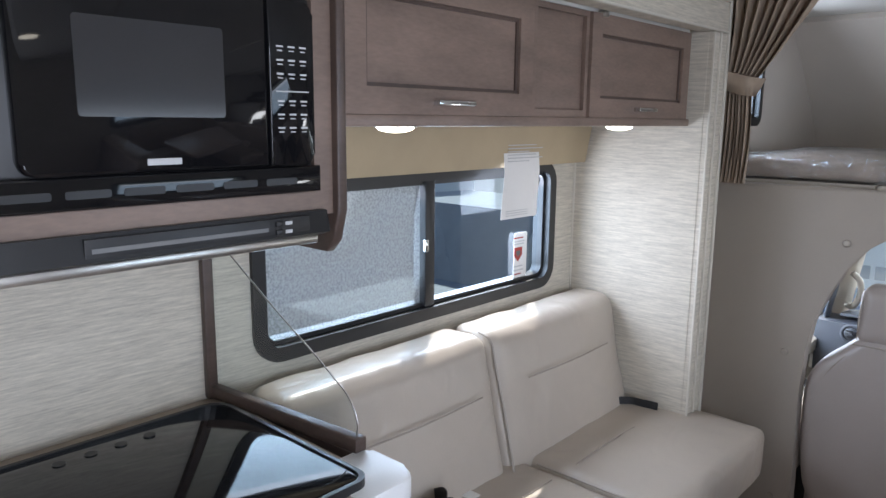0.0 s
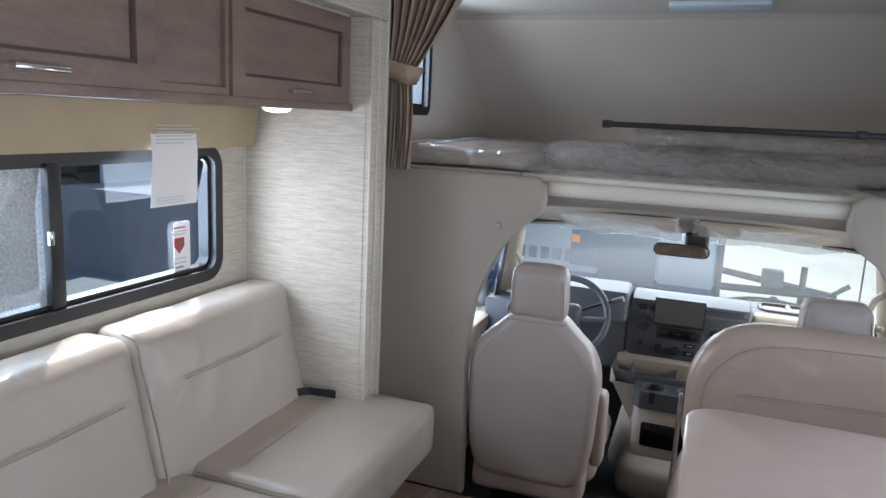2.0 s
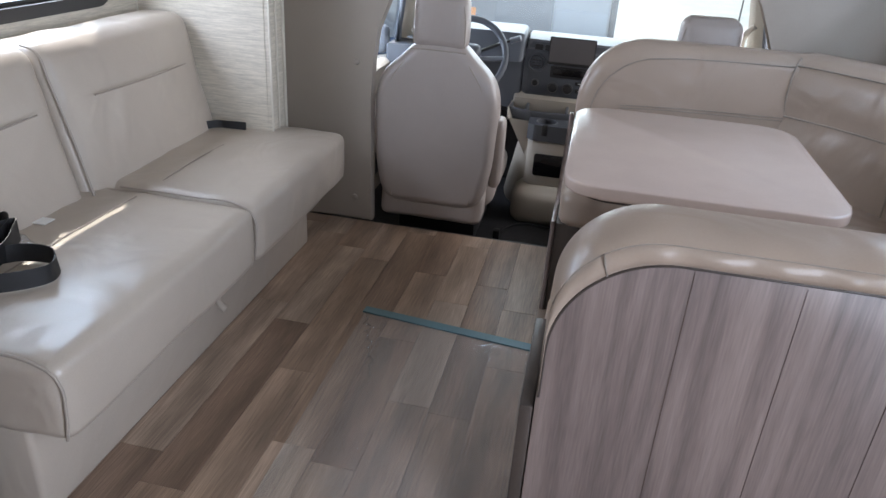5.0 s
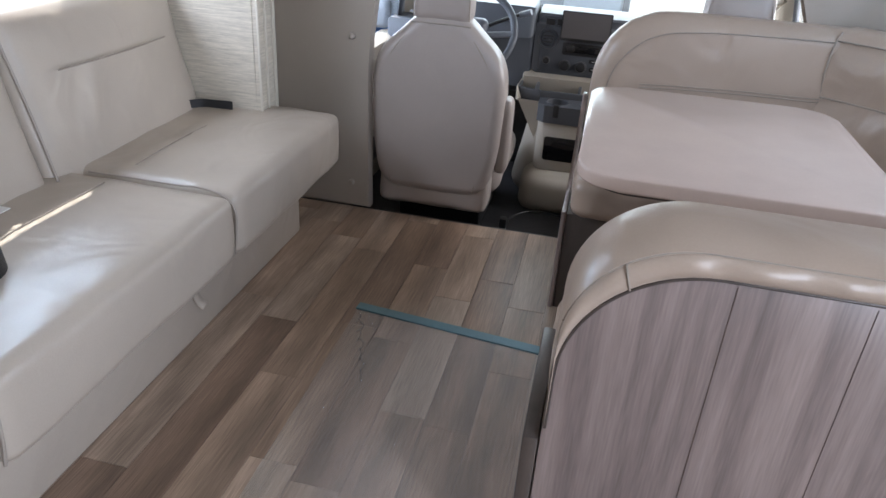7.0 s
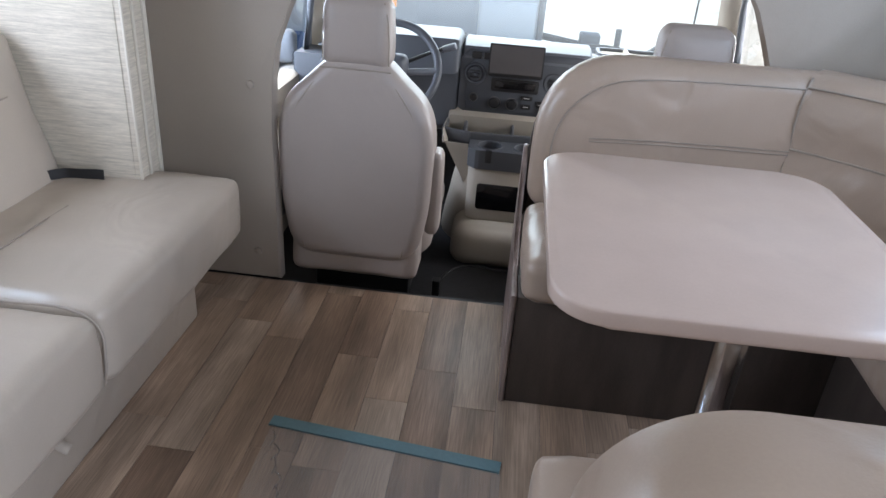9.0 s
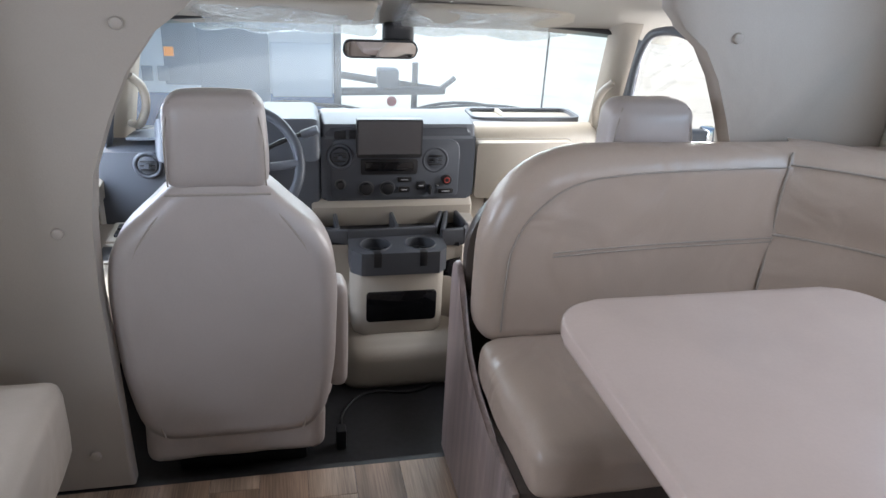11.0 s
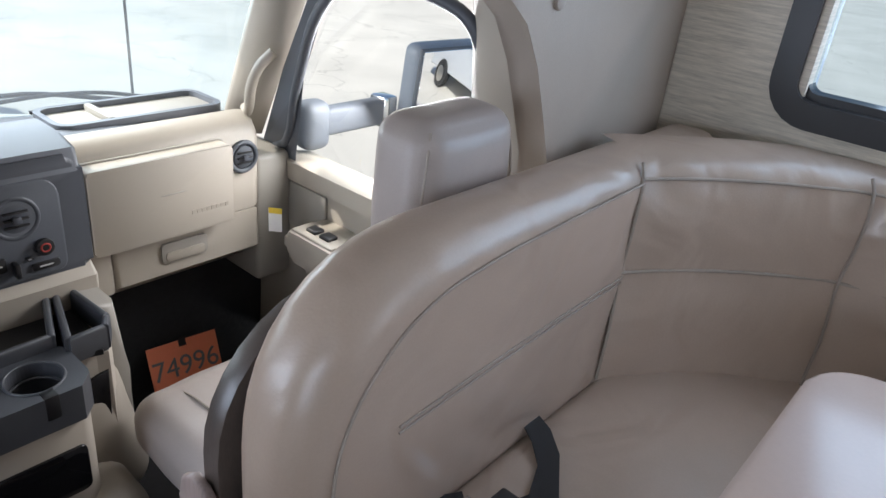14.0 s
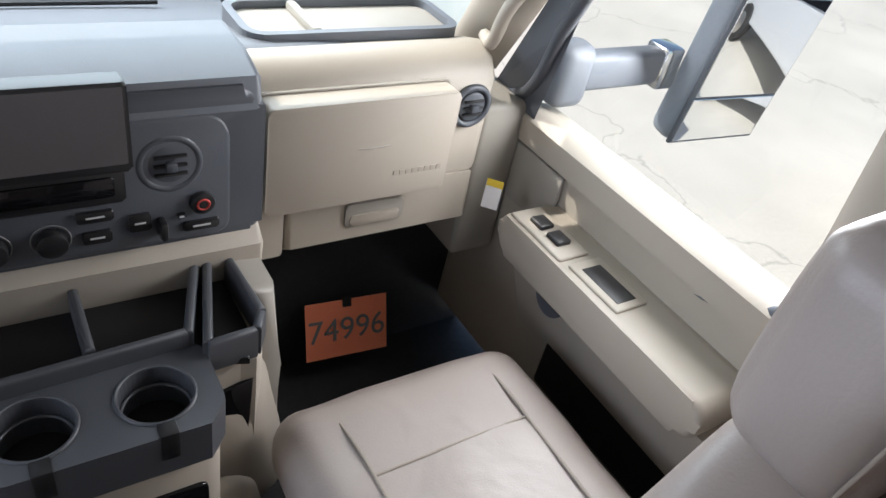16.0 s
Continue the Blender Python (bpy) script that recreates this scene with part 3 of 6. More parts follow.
for k in range(4):
    tagged(box("trim_ceiling_seam", (-0.5, 0.3 + 0.9 * k, CZ - 0.004), (RX, 0.315 + 0.9 * k, CZ - 0.0005), TRIM, 0.001), kind="structure")
slab("bunk_deck", [((-0.5, 3.42, 1.285), (0.05, 4.75, 1.325)), ((1.25, 3.42, 1.285), (RX, 4.75, 1.325)), ((0.05, 3.78, 1.285), (1.25, 4.75, 1.325))], CREAM)

# padded bulkhead panels beside the cab opening
LP = [(-0.5, 0.0), (-0.094, 0.0), (-0.102, 0.30), (-0.107, 0.55), (-0.100, 0.70), (-0.084, 0.82), (-0.055, 0.935), (-0.008, 1.035), (0.06, 1.105), (0.125, 1.155), (0.158, 1.19), (0.17, 1.23), (0.165, 1.285), (0.14, 1.312), (-0.5, 1.312)]
RP = [(RX, 0.0), (RX, 1.312), (1.19, 1.33), (1.16, 1.30), (1.152, 1.24), (1.158, 1.185), (1.20, 1.145), (1.262, 1.10), (1.32, 1.04), (1.362, 0.95), (1.385, 0.86), (1.40, 0.70), (1.40, 0.0)]
for nm, pts, lab in (("bulkhead_panel", LP, "taupe padded vinyl bulkhead panel with buttons"), ("bulkhead_panel", RP[::-1], "taupe padded vinyl bulkhead panel with buttons")):
    e = thing(nm, (pts[0][0], FY + 0.01, 0), lab, "wall panel", "bulkhead panels")
    prism("padding", pts, "y", FY, FY + 0.06, PANELV, 0.014, 3)
    btn = [(-0.171, 0.107), (-0.169, 0.693), (-0.002, 1.124)] if pts[0][0] < 0 else [(1.335, 1.129)]
    for bx, bz in btn:
        disc("button", (bx, FY - 0.002, bz), 0.013, 0.012, "y", PANELV, 20, bevel=0.005)

# plastic-wrapped mattress pieces in the bunk
thing("bunk_mattress", (-0.22, 3.45, 1.325), "plastic-wrapped quilted mattress corner on the bunk", "mattress")
soft("cushion", (-0.49, 3.44, 1.326), (0.06, 4.7, 1.40), MATT, 0.03, (0, 0, 0.01), 12, 0.008)
soft("wrapping", (-0.497, 3.425, 1.3255), (0.11, 4.71, 1.412), FILM, 0.035, (0, 0, 0.012), 18, 0.02, "clear wrinkled plastic wrapping")
thing("folded_mattress", (0.9, 3.9, 1.325), "plastic-wrapped quilted mattress lying in the bunk", "mattress")
soft("lower_cushion", (0.08, 3.80, 1.326), (1.78, 4.6, 1.40), MATT, 0.04, (0, 0, 0.01), 16, 0.008)
soft("upper_cushion", (0.40, 3.93, 1.415), (1.78, 4.6, 1.505), MATT, 0.04, (0, 0, 0.01), 16, 0.008)
soft("wrapping", (0.05, 3.74, 1.3255), (1.79, 4.62, 1.432), FILM, 0.04, (0, 0, 0.01), 26, 0.03, "clear wrinkled plastic wrapping")
soft("wrapping", (0.37, 3.91, 1.42), (1.79, 4.62, 1.507), FILM, 0.04, (0, 0, 0.01), 26, 0.02, "clear wrinkled plastic wrapping", seed=4)
rows = []
for i in range(15):
    v = i / 14
    rows.append([(0.10 + 1.08 * u / 40, 3.80 - 0.36 * v + 0.012 * noise.noise(Vector((u * 0.5, i * 0.6, 7))), 1.435 - 0.105 * v ** 1.4 + 0.022 * noise.noise(Vector((u * 0.45, i * 0.5, 2))) + 0.012 * abs(noise.noise(Vector((u * 1.1, i * 0.3, 5))))) for u in range(41)])
loft("drape", rows, FILM, label="clear wrinkled plastic film hanging over the edge")
thing("bunk_bar", (1.0, 3.92, 1.53), "black metal bunk rail lying across the mattress", "rail")
box("bar", (0.27, 3.90, 1.508), (1.78, 3.925, 1.532), BLACK, 0.006)
box("bracket", (0.27, 3.895, 1.504), (0.31, 3.93, 1.537), BLACK, 0.004)
box("bracket", (1.22, 3.895, 1.504), (1.26, 3.93, 1.537), BLACK, 0.004)


def window_x(name, x, side, y0, y1, z0, z1, rad, w, label, mid=None, screen=None):
    """A framed window in a wall across x; side: +1 when the room lies towards +x."""
    e = thing(name, (x, (y0 + y1) / 2, z0), label, "window", kind="structure")
    rr = (rad,) * 4
    outer, inner = rounded((y0, z0), (y1, z1), rr), rounded((y0 + w, z0 + w), (y1 - w, z1 - w), (max(rad - w, 0.01),) * 4)
    ring("frame", outer, inner, "x", x - 0.06 * side, x + 0.012 * side, BLACK, "black aluminium frame")
    inner2 = rounded((y0 + w + 0.014, z0 + w + 0.014), (y1 - w - 0.014, z1 - w - 0.014), (max(rad - w - 0.014, 0.008),) * 4)
    ring("inner_frame", inner, inner2, "x", x - 0.055 * side, x - 0.012 * side, BLACK)
    if mid:
        box("mullion", (min(x - 0.05 * side, x + 0.004 * side), mid - 0.022, z0 + w), (max(x - 0.05 * side, x + 0.004 * side), mid + 0.022, z1 - w), BLACK, 0.004)
        box("latch", (min(x, x + 0.012 * side), mid - 0.03, (z0 + z1) / 2 - 0.02), (max(x, x + 0.012 * side), mid - 0.015, (z0 + z1) / 2 + 0.02), CHROME, 0.003)
    g = put("pane", [(x - 0.034 * side, a, b) for a, b in inner2], [tuple(range(len(inner2)))], TINT)
    g.visible_shadow = False
    if screen:
        g = put("screen", [(x - 0.022 * side, a, b) for a, b in ((screen[0], z0 + w), (screen[1], z0 + w), (screen[1], z1 - w), (screen[0], z1 - w))], [(0, 1, 2, 3)], SCREENMESH, label="fine grey insect screen")
    return e


window_x("window_1", WX, 1, 1.575, 2.935, 0.895, 1.385, 0.085, 0.04, "black-framed sliding window with an insect screen", 2.235, (1.615, 2.215))
window_x("window_2", RX, -1, 1.72, 3.165, 0.93, 1.66, 0.085, 0.05, "black-framed dinette window", None)
window_x("window_3", -0.5, 1, 3.49, 3.83, 1.52, 1.89, 0.05, 0.035, "small black-framed cab-over window", None)

# ---- galley on the slide-out ----
thing("overhead_cabinet", (-0.7, 2.3, 1.525), "brown-stained wooden overhead cabinet with panelled doors", "cabinet")
prism("body", [(1.50, 1.53), (3.078, 1.53), (3.078, 1.838), (1.50, 1.838)], "x", WX + 0.002, -0.50, CABW, 0.002)
box("bottom_rail", (-0.51, 1.50, 1.520), (-0.478, 3.076, 1.545), CABW, 0.004)


def cabinet_door(y0, y1, z0, z1, x, knob=True):
    w = 0.055
    ring("door", [(y0, z0), (y1, z0), (y1, z1), (y0, z1)], [(y0 + w, z0 + w), (y1 - w, z0 + w), (y1 - w, z1 - w), (y0 + w, z1 - w)], "x", x, x + 0.02, CABW)
    ring("bead", [(y0 + w, z0 + w), (y1 - w, z0 + w), (y1 - w, z1 - w), (y0 + w, z1 - w)], [(y0 + w + 0.008, z0 + w + 0.008), (y1 - w - 0.008, z0 + w + 0.008), (y1 - w - 0.008, z1 - w - 0.008), (y0 + w + 0.008, z1 - w - 0.008)], "x", x, x + 0.013, CABD)
    put("door_panel", [(x + 0.008, y0 + w, z0 + w), (x + 0.008, y1 - w, z0 + w), (x + 0.008, y1 - w, z1 - w), (x + 0.008, y0 + w, z1 - w)], [(0, 1, 2, 3)], CABW)
    if knob:
        c = (y0 + y1) / 2
        h = 0.062
        box("handle", (x + 0.032, c - h, z0 + 0.02), (x + 0.042, c + h, z0 + 0.032), CHROME, 0.003, label="chrome bar handle")
        for s in (-1, 1):
            box("handle_post", (x + 0.018, c + s * (h - 0.012) - 0.009, z0 + 0.02), (x + 0.036, c + s * (h - 0.012) + 0.009, z0 + 0.032), CHROME, 0.002)


cabinet_door(1.51, 2.125, 1.545, 1.835, -0.499)
cabinet_door(2.405, 3.05, 1.545, 1.835, -0.499)
ring("open_frame", [(2.13, 1.545), (2.40, 1.545), (2.40, 1.835), (2.13, 1.835)], [(2.15, 1.565), (2.385, 1.565), (2.385, 1.82), (2.15, 1.82)], "x", -0.499, -0.487, CABW)
for hy in (1.95, 2.47):
    disc("hinge", (-0.485, hy, 1.836), 0.012, 0.03, "y", STEEL, 12)
for ly in (1.72, 2.73):
    e = thing("cabinet_lamp", (-0.56, ly, 1.52), "lit round white under-cabinet puck lamp", "lamp", "under-cabinet lamps")
    disc("rim", (-0.56, ly, 1.524), 0.05, 0.012, "z", WHITE, 32)
    bm = bmesh.new()
    bmesh.ops.create_uvsphere(bm, u_segments=24, v_segments=10, radius=0.043)
    bmesh.ops.scale(bm, vec=(1, 1, 0.3), verts=bm.verts)
    bmesh.ops.translate(bm, vec=(-0.56, ly, 1.518), verts=bm.verts)
    finish("lens", bm, LED)

thing("roller_shade", (-0.90, 2.3, 1.375), "tan roller shade valance above the window", "blind")
prism("valance", [(-0.915, 1.375), (-0.885, 1.375), (-0.86, 1.52), (-0.935, 1.52), (-0.935, 1.44)], "y", 1.56, 3.07, SHADE, 0.006, 2)

thing("microwave_cabinet", (-0.7, 1.1, 1.27), "brown wooden cabinet surround of the microwave", "cabinet")
ring("surround", [(0.55, 1.355), (1.497, 1.355), (1.497, 1.838), (0.55, 1.838)], [(0.88, 1.40), (1.43, 1.40), (1.43, 1.80), (0.88, 1.80)], "x", -0.52, -0.475, CABW)
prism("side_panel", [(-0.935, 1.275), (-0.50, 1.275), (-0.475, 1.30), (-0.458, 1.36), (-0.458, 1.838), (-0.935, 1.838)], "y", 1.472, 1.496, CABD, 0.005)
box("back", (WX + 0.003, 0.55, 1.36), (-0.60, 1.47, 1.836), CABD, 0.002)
thing("microwave", (-0.55, 1.15, 1.42), "glossy black built-in microwave oven with keypad", "microwave")
box("body", (-0.60, 0.885, 1.405), (-0.475, 1.425, 1.745), BLACK, 0.006)
prism("door", rounded((0.925, 1.452), (1.318, 1.735), (0.02, 0.0, 0.0, 0.02)), "x", -0.474, -0.452, GLOSSB, 0.006)
prism("window", rounded((1.005, 1.535), (1.235, 1.675), (0.006,) * 4), "x", -0.452, -0.4505, MWGLASS, 0.0, label="dark grey meshed window")
prism("control_panel", rounded((1.321, 1.452), (1.415, 1.735), (0.0, 0.02, 0.02, 0.0)), "x", -0.474, -0.453, GLOSSB, 0.005)
for r_ in range(7):
    for c_ in range(3):
        if r_ == 3:
            continue
        box("key_mark", (-0.4535, 1.337 + 0.024 * c_, 1.655 - 0.023 * r_), (-0.4522, 1.351 + 0.024 * c_, 1.658 - 0.023 * r_), INKL, 0)
        box("key_mark", (-0.4535, 1.339 + 0.024 * c_, 1.6485 - 0.023 * r_), (-0.4522, 1.349 + 0.024 * c_, 1.6505 - 0.023 * r_), INKL, 0)
box("display_line", (-0.4535, 1.335, 1.580), (-0.4522, 1.403, 1.582), INKL, 0)
box("badge", (-0.452, 1.10, 1.463), (-0.4505, 1.155, 1.473), INKL, 0)
prism("vent_trim", [(0.86, 1.402), (1.435, 1.402), (1.435, 1.45), (0.86, 1.45)], "x", -0.472, -0.462, GLOSSB, 0.004, label="dark grey vent trim")
for k in range(6):
    prism("vent_slot", rounded((0.90 + 0.083 * k, 1.418), (0.965 + 0.083 * k, 1.430), (0.004,) * 4), "x", -0.462, -0.4612, BLACK, 0)
thing("range_hood", (-0.6, 1.1, 1.31), "black slim range hood with switches", "range hood")
prism("body", [(-0.93, 1.318), (-0.47, 1.318), (-0.452, 1.325), (-0.462, 1.366), (-0.93, 1.366)], "y", 0.70, 1.45, BLACK, 0.006)
prism("front_strip", [(1.0, 1.326), (1.40, 1.326), (1.40, 1.360), (1.0, 1.360)], "x", -0.459, -0.4535, BLACK, 0.001)
prism("grille", [(1.01, 1.338), (1.31, 1.338), (1.31, 1.345), (1.01, 1.345)], "x", -0.4535, -0.4525, DIM, 0)
for k in range(2):
    box("switch", (-0.4565, 1.325, 1.330 + 0.015 * k), (-0.450, 1.34, 1.340 + 0.015 * k), BLACK, 0.002)
    box("switch_mark", (-0.4535, 1.346, 1.332 + 0.015 * k), (-0.4518, 1.360, 1.338 + 0.015 * k), INKL, 0)
box("underside", (-0.92, 0.72, 1.300), (-0.48, 1.44, 1.318), STEEL, 0.004)
thing("kitchen_counter", (-0.6, 1.0, 0), "tan laminate kitchen counter with wood end trim", "counter")
box("base", (WX + 0.003, 0.25, 0.02), (-0.34, 1.46, 0.83), CABW, 0.004)
box("worktop", (WX + 0.003, 0.25, 0.83), (-0.305, 1.47, 0.855), mat("tan_counter", (0.36, 0.29, 0.23), 0.4), 0.006)
prism("end_trim", [(-0.935, 1.442), (-0.935, 1.465), (-0.44, 1.52), (-0.44, 1.492)], "z", 0.857, 0.89, CABD, 0.004, label="dark wood end trim")
prism("end_skirt", [(-0.935, 1.475), (-0.935, 1.485), (-0.45, 1.515), (-0.45, 1.492)], "z", 0.60, 0.857, CABD, 0.004)
box("end_trim", (WX + 0.001, 1.435, 0.857), (WX + 0.022, 1.462, 1.30), CABD, 0.004)
prism("corner_cap", rounded((-0.45, 1.38), (-0.288, 1.53), (0.01, 0.02, 0.05, 0.02)), "z", 0.80, 0.8575, WHITE, 0.015, 3, label="white rounded counter corner")
g = put("splash_glass", [(-0.93, 1.452, 1.29), (-0.925, 1.454, 0.89), (-0.455, 1.505, 0.89), (-0.45, 1.506, 0.93), (-0.48, 1.503, 0.975)], [(0, 1, 2, 3, 4)], GLASS, label="clear glass splash guard")
tube("glass_edge", [(-0.93, 1.452, 1.29), (-0.72, 1.475, 1.14), (-0.52, 1.498, 1.005), (-0.47, 1.503, 0.965), (-0.45, 1.506, 0.92), (-0.452, 1.506, 0.89)], 0.0018, STEEL)
disc("clip", (-0.918, 1.45, 1.285), 0.008, 0.02, "x", BLACK, 12)
thing("cooktop", (-0.6, 1.1, 0.855), "black glass cooktop cover", "cooktop")
prism("glass", rounded((-0.855, 0.62), (-0.335, 1.425), (0.03, 0.03, 0.03, 0.05)), "z", 0.86, 0.872, GLOSSB, 0.003)
ring("rim", rounded((-0.865, 0.61), (-0.325, 1.435), (0.035, 0.035, 0.035, 0.055)), rounded((-0.855, 0.62), (-0.335, 1.425), (0.03, 0.03, 0.03, 0.05)), "z", 0.856, 0.8745, BLACK)
for k in range(4):
    disc("vent_hole", (-0.80, 1.05 + 0.06 * k, 0.8725), 0.012, 0.002, "z", BLACK, 16, bevel=0)

# ---- sofa ----
thing("sofa", (-0.5, 2.3, 0.0), "taupe vinyl jackknife sofa with two-part back", "sofa")
SY0, SYM, SY1 = 1.58, 2.395, 3.20
box("base", (-0.75, 1.55, 0.0), (-0.272, 3.07, 0.27), VINYL, 0.015, 3)


def tilt_back(v):
    return (v.x - 0.22 * v.z, v.y, v.z)


for a, b, sd_ in ((1.535, SYM - 0.004, 0), (SYM + 0.004, SY1, 7)):
    soft("seat_cushion", (-0.80, a, 0.245), (-0.155, b, 0.445), VINYL, 0.034, (0.006, 0.0, 0.010), 26, 0.006, seed=sd_)
for a, b, sd_ in ((1.515, 2.29, 3), (2.30, 3.073, 11)):
    soft("back_cushion", (-0.86, a, 0.37), (-0.68, b, 0.87), VINYL, 0.045, (0.012, 0, 0.0), 26, 0.006, bend=tilt_back, seed=sd_)
tube("seam", [(-0.62, 2.295, 0.43), (-0.655, 2.295, 0.58), (-0.71, 2.295, 0.78), (-0.735, 2.295, 0.855), (-0.78, 2.295, 0.87)], 0.004, PIPE)
for a, b in ((1.60, 2.26), (2.34, 3.0)):
    tube("stitching", [(-0.665, a + 0.08, 0.715), (-0.66, (a + b) / 2, 0.712), (-0.665, b - 0.08, 0.715)], 0.0025, SEAM)
for a, b in ((1.62, 2.32), (2.46, 2.85)):
    tube("stitching", [(-0.50, a, 0.4545), (-0.50, (a + b) / 2, 0.459), (-0.50, b, 0.4545)], 0.0018, SEAM)
for a in (1.539, 2.387):
    tube("piping", [(-0.60, a, 0.446), (-0.35, a - 0.001, 0.448), (-0.20, a, 0.440), (-0.163, a, 0.412), (-0.158, a, 0.33), (-0.168, a, 0.262)], 0.0035, PIPE)
tube("pull_strap", [(-0.262, 2.27, 0.262), (-0.255, 2.30, 0.20), (-0.262, 2.33, 0.12), (-0.25, 2.34, 0.10)], 0.003, VINYL, flat=0.012)
thing("sofa_seat_belt", (-0.55, 1.82, 0.455), "black webbing seat belt coiled on the sofa", "seat belt", "sofa belts")
band("webbing", [(-0.66, 1.62, 0.47), (-0.56, 1.66, 0.462), (-0.44, 1.72, 0.460), (-0.37, 1.80, 0.459), (-0.41, 1.87, 0.460), (-0.50, 1.86, 0.462), (-0.55, 1.80, 0.464)], 0.046, BELT)
band("webbing", [(-0.66, 1.70, 0.47), (-0.63, 1.80, 0.475), (-0.585, 1.88, 0.488), (-0.545, 1.915, 0.495), (-0.525, 1.875, 0.478), (-0.52, 1.81, 0.464)], 0.05, BELT)
band("webbing", [(-0.67, 1.93, 0.47), (-0.63, 1.955, 0.486), (-0.585, 1.935, 0.505), (-0.555, 1.885, 0.495), (-0.56, 1.83, 0.468)], 0.042, BELT)
loft("bag", [[(-0.62 + 0.012 * u + 0.012 * noise.noise(Vector((u * 0.9, v, 1))), 1.845 + 0.012 * v + 0.01 * noise.noise(Vector((u, v * 0.9, 4))), 0.462 + 0.045 * math.sin(math.pi * u / 9) * math.sin(math.pi * v / 9) + 0.02 * noise.noise(Vector((u * 0.8, v * 0.8, 9)))) for u in range(10)] for v in range(10)], FILM, 0.0, True, "crumpled clear plastic bag")
box("buckle", (-0.665, 1.84, 0.462), (-0.605, 1.90, 0.482), BLACK, 0.006)
thing("sofa_seat_belt", (-0.62, 3.03, 0.455), "black webbing seat belt tucked in the sofa corner", "seat belt", "sofa belts")
band("webbing", [(-0.66, 2.98, 0.455), (-0.61, 3.02, 0.458), (-0.56, 3.035, 0.456), (-0.51, 3.05, 0.452)], 0.03, BELT)
thing("sofa_tag", (-0.63, 2.03, 0.455), "small white fabric tag on the sofa", "tag")
box("tag", (-0.645, 2.06, 0.4545), (-0.60, 2.10, 0.457), PAPER, 0.0)

# papers on the slide window
thing("notice_sheet", (-0.885, 2.62, 1.17), "white printed paper sheet hung at the window", "paper")
loft("sheet", [[(-0.882, 2.53, 1.485), (-0.882, 2.735, 1.485)], [(-0.872, 2.53, 1.36), (-0.872, 2.735, 1.36)], [(-0.885, 2.53, 1.195), (-0.88, 2.735, 1.195)]], PAPER, 0.0006)
for k in range(7):
    box("print_line", (-0.8745, 2.55, 1.46 - 0.011 * k), (-0.871, 2.55 + (0.05 if k == 0 else 0.12 + 0.04 * (k % 3)), 1.463 - 0.011 * k), INKL if k else INK, 0)
for k in range(3):
    box("print_line", (-0.8805, 2.555, 1.222 - 0.008 * k), (-0.878, 2.68, 1.224 - 0.008 * k), INKL, 0)
thing("sticker_sheet", (-0.93, 2.745, 0.93), "white safety notice sticker on the window", "sticker")
prism("sheet", rounded((2.715  , 0.945), (2.795 , 1.12), (0.01,) * 4), "x", -0.962, -0.960, PAPER, 0)
prism("shield", [(2.74 , 1.01), (2.765 , 1.035), (2.765 , 1.065), (2.715 , 1.065), (2.715 , 1.035)], "x", -0.960, -0.959, REDINK, 0)
prism("shield_centre", [(2.74 , 1.028), (2.752 , 1.04), (2.752 , 1.052), (2.728 , 1.052), (2.728 , 1.04)], "x", -0.959, -0.9583, INK, 0)
for k, w_ in ((1.098, 0.03), (1.085, 0.038), (1.075, 0.034), (0.99, 0.03), (0.975, 0.034), (0.96, 0.02)):
    box("print_bar", (-0.960, 2.74  - w_, k), (-0.959, 2.74  + w_, k + 0.005), REDINK if k in (0.96, 1.098) else INKL, 0)

# curtain tied at the bunk
thing("curtain", (-0.4, 3.31, 1.31), "brown gathered curtain with a tie-back", "curtain")
rows = []
for i in range(33):
    z = 1.315 + 0.665 * i / 32
    if z > 1.665:
        s = (z - 1.665) / 0.315
        x0, x1 = -0.445 - 0.02 * s, -0.335 + 0.215 * s ** 0.9
        amp = 0.014 + 0.012 * s
    else:
        s = (1.665 - z) / 0.35
        x0, x1 = -0.445 - 0.012 * s, -0.335 + 0.012 * math.sin(s * 3)
        amp = 0.014 + 0.010 * s
    row = []
    for j in range(97):
        u = j / 96
        ph = u * 2 * math.pi * 9 + 0.9 * math.sin(u * 9 + 1) + 0.5 * math.sin(z * 7)
        fold = amp * (math.sin(ph) + 0.35 * math.sin(2 * ph + z * 4))
        row.append((x0 + (x1 - x0) * u, 3.262 + fold + 0.012 * noise.noise(Vector((u * 5, z * 4, 0))), z))
    rows.append(row)
loft("drape", rows, CURT)
tube("tie_back", [(-0.462, 3.29, 1.70), (-0.455, 3.235, 1.695), (-0.39, 3.222, 1.675), (-0.33, 3.23, 1.66), (-0.318, 3.29, 1.66)], 0.004, CURT, flat=0.035)
box("rail", (-0.47, 3.235, 1.982), (RX, 3.245, 1.992), WHITE, 0.003)

# ceiling lamps
for lx, ly in ((0.146, 3.12), (0.75, 1.0)):
    thing("ceiling_lamp", (lx, ly, CZ), "lit round white ceiling lamp", "lamp", "ceiling lamps")
    disc("rim", (lx, ly, CZ - 0.006), 0.06, 0.012, "z", WHITE)
    disc("lens", (lx, ly, CZ - 0.014), 0.05, 0.008, "z", LED)
thing("smoke_alarm", (0.689, 3.20, CZ), "red and white ceiling alarm lamp", "alarm")
disc("base", (0.689, 3.20, CZ - 0.008), 0.045, 0.016, "z", WHITE)
disc("lens", (0.689, 3.20, CZ - 0.026), 0.036, 0.02, "z", RED)
thing("bunk_light", (0.72, 3.75, CZ), "flat rectangular bunk ceiling light", "lamp")
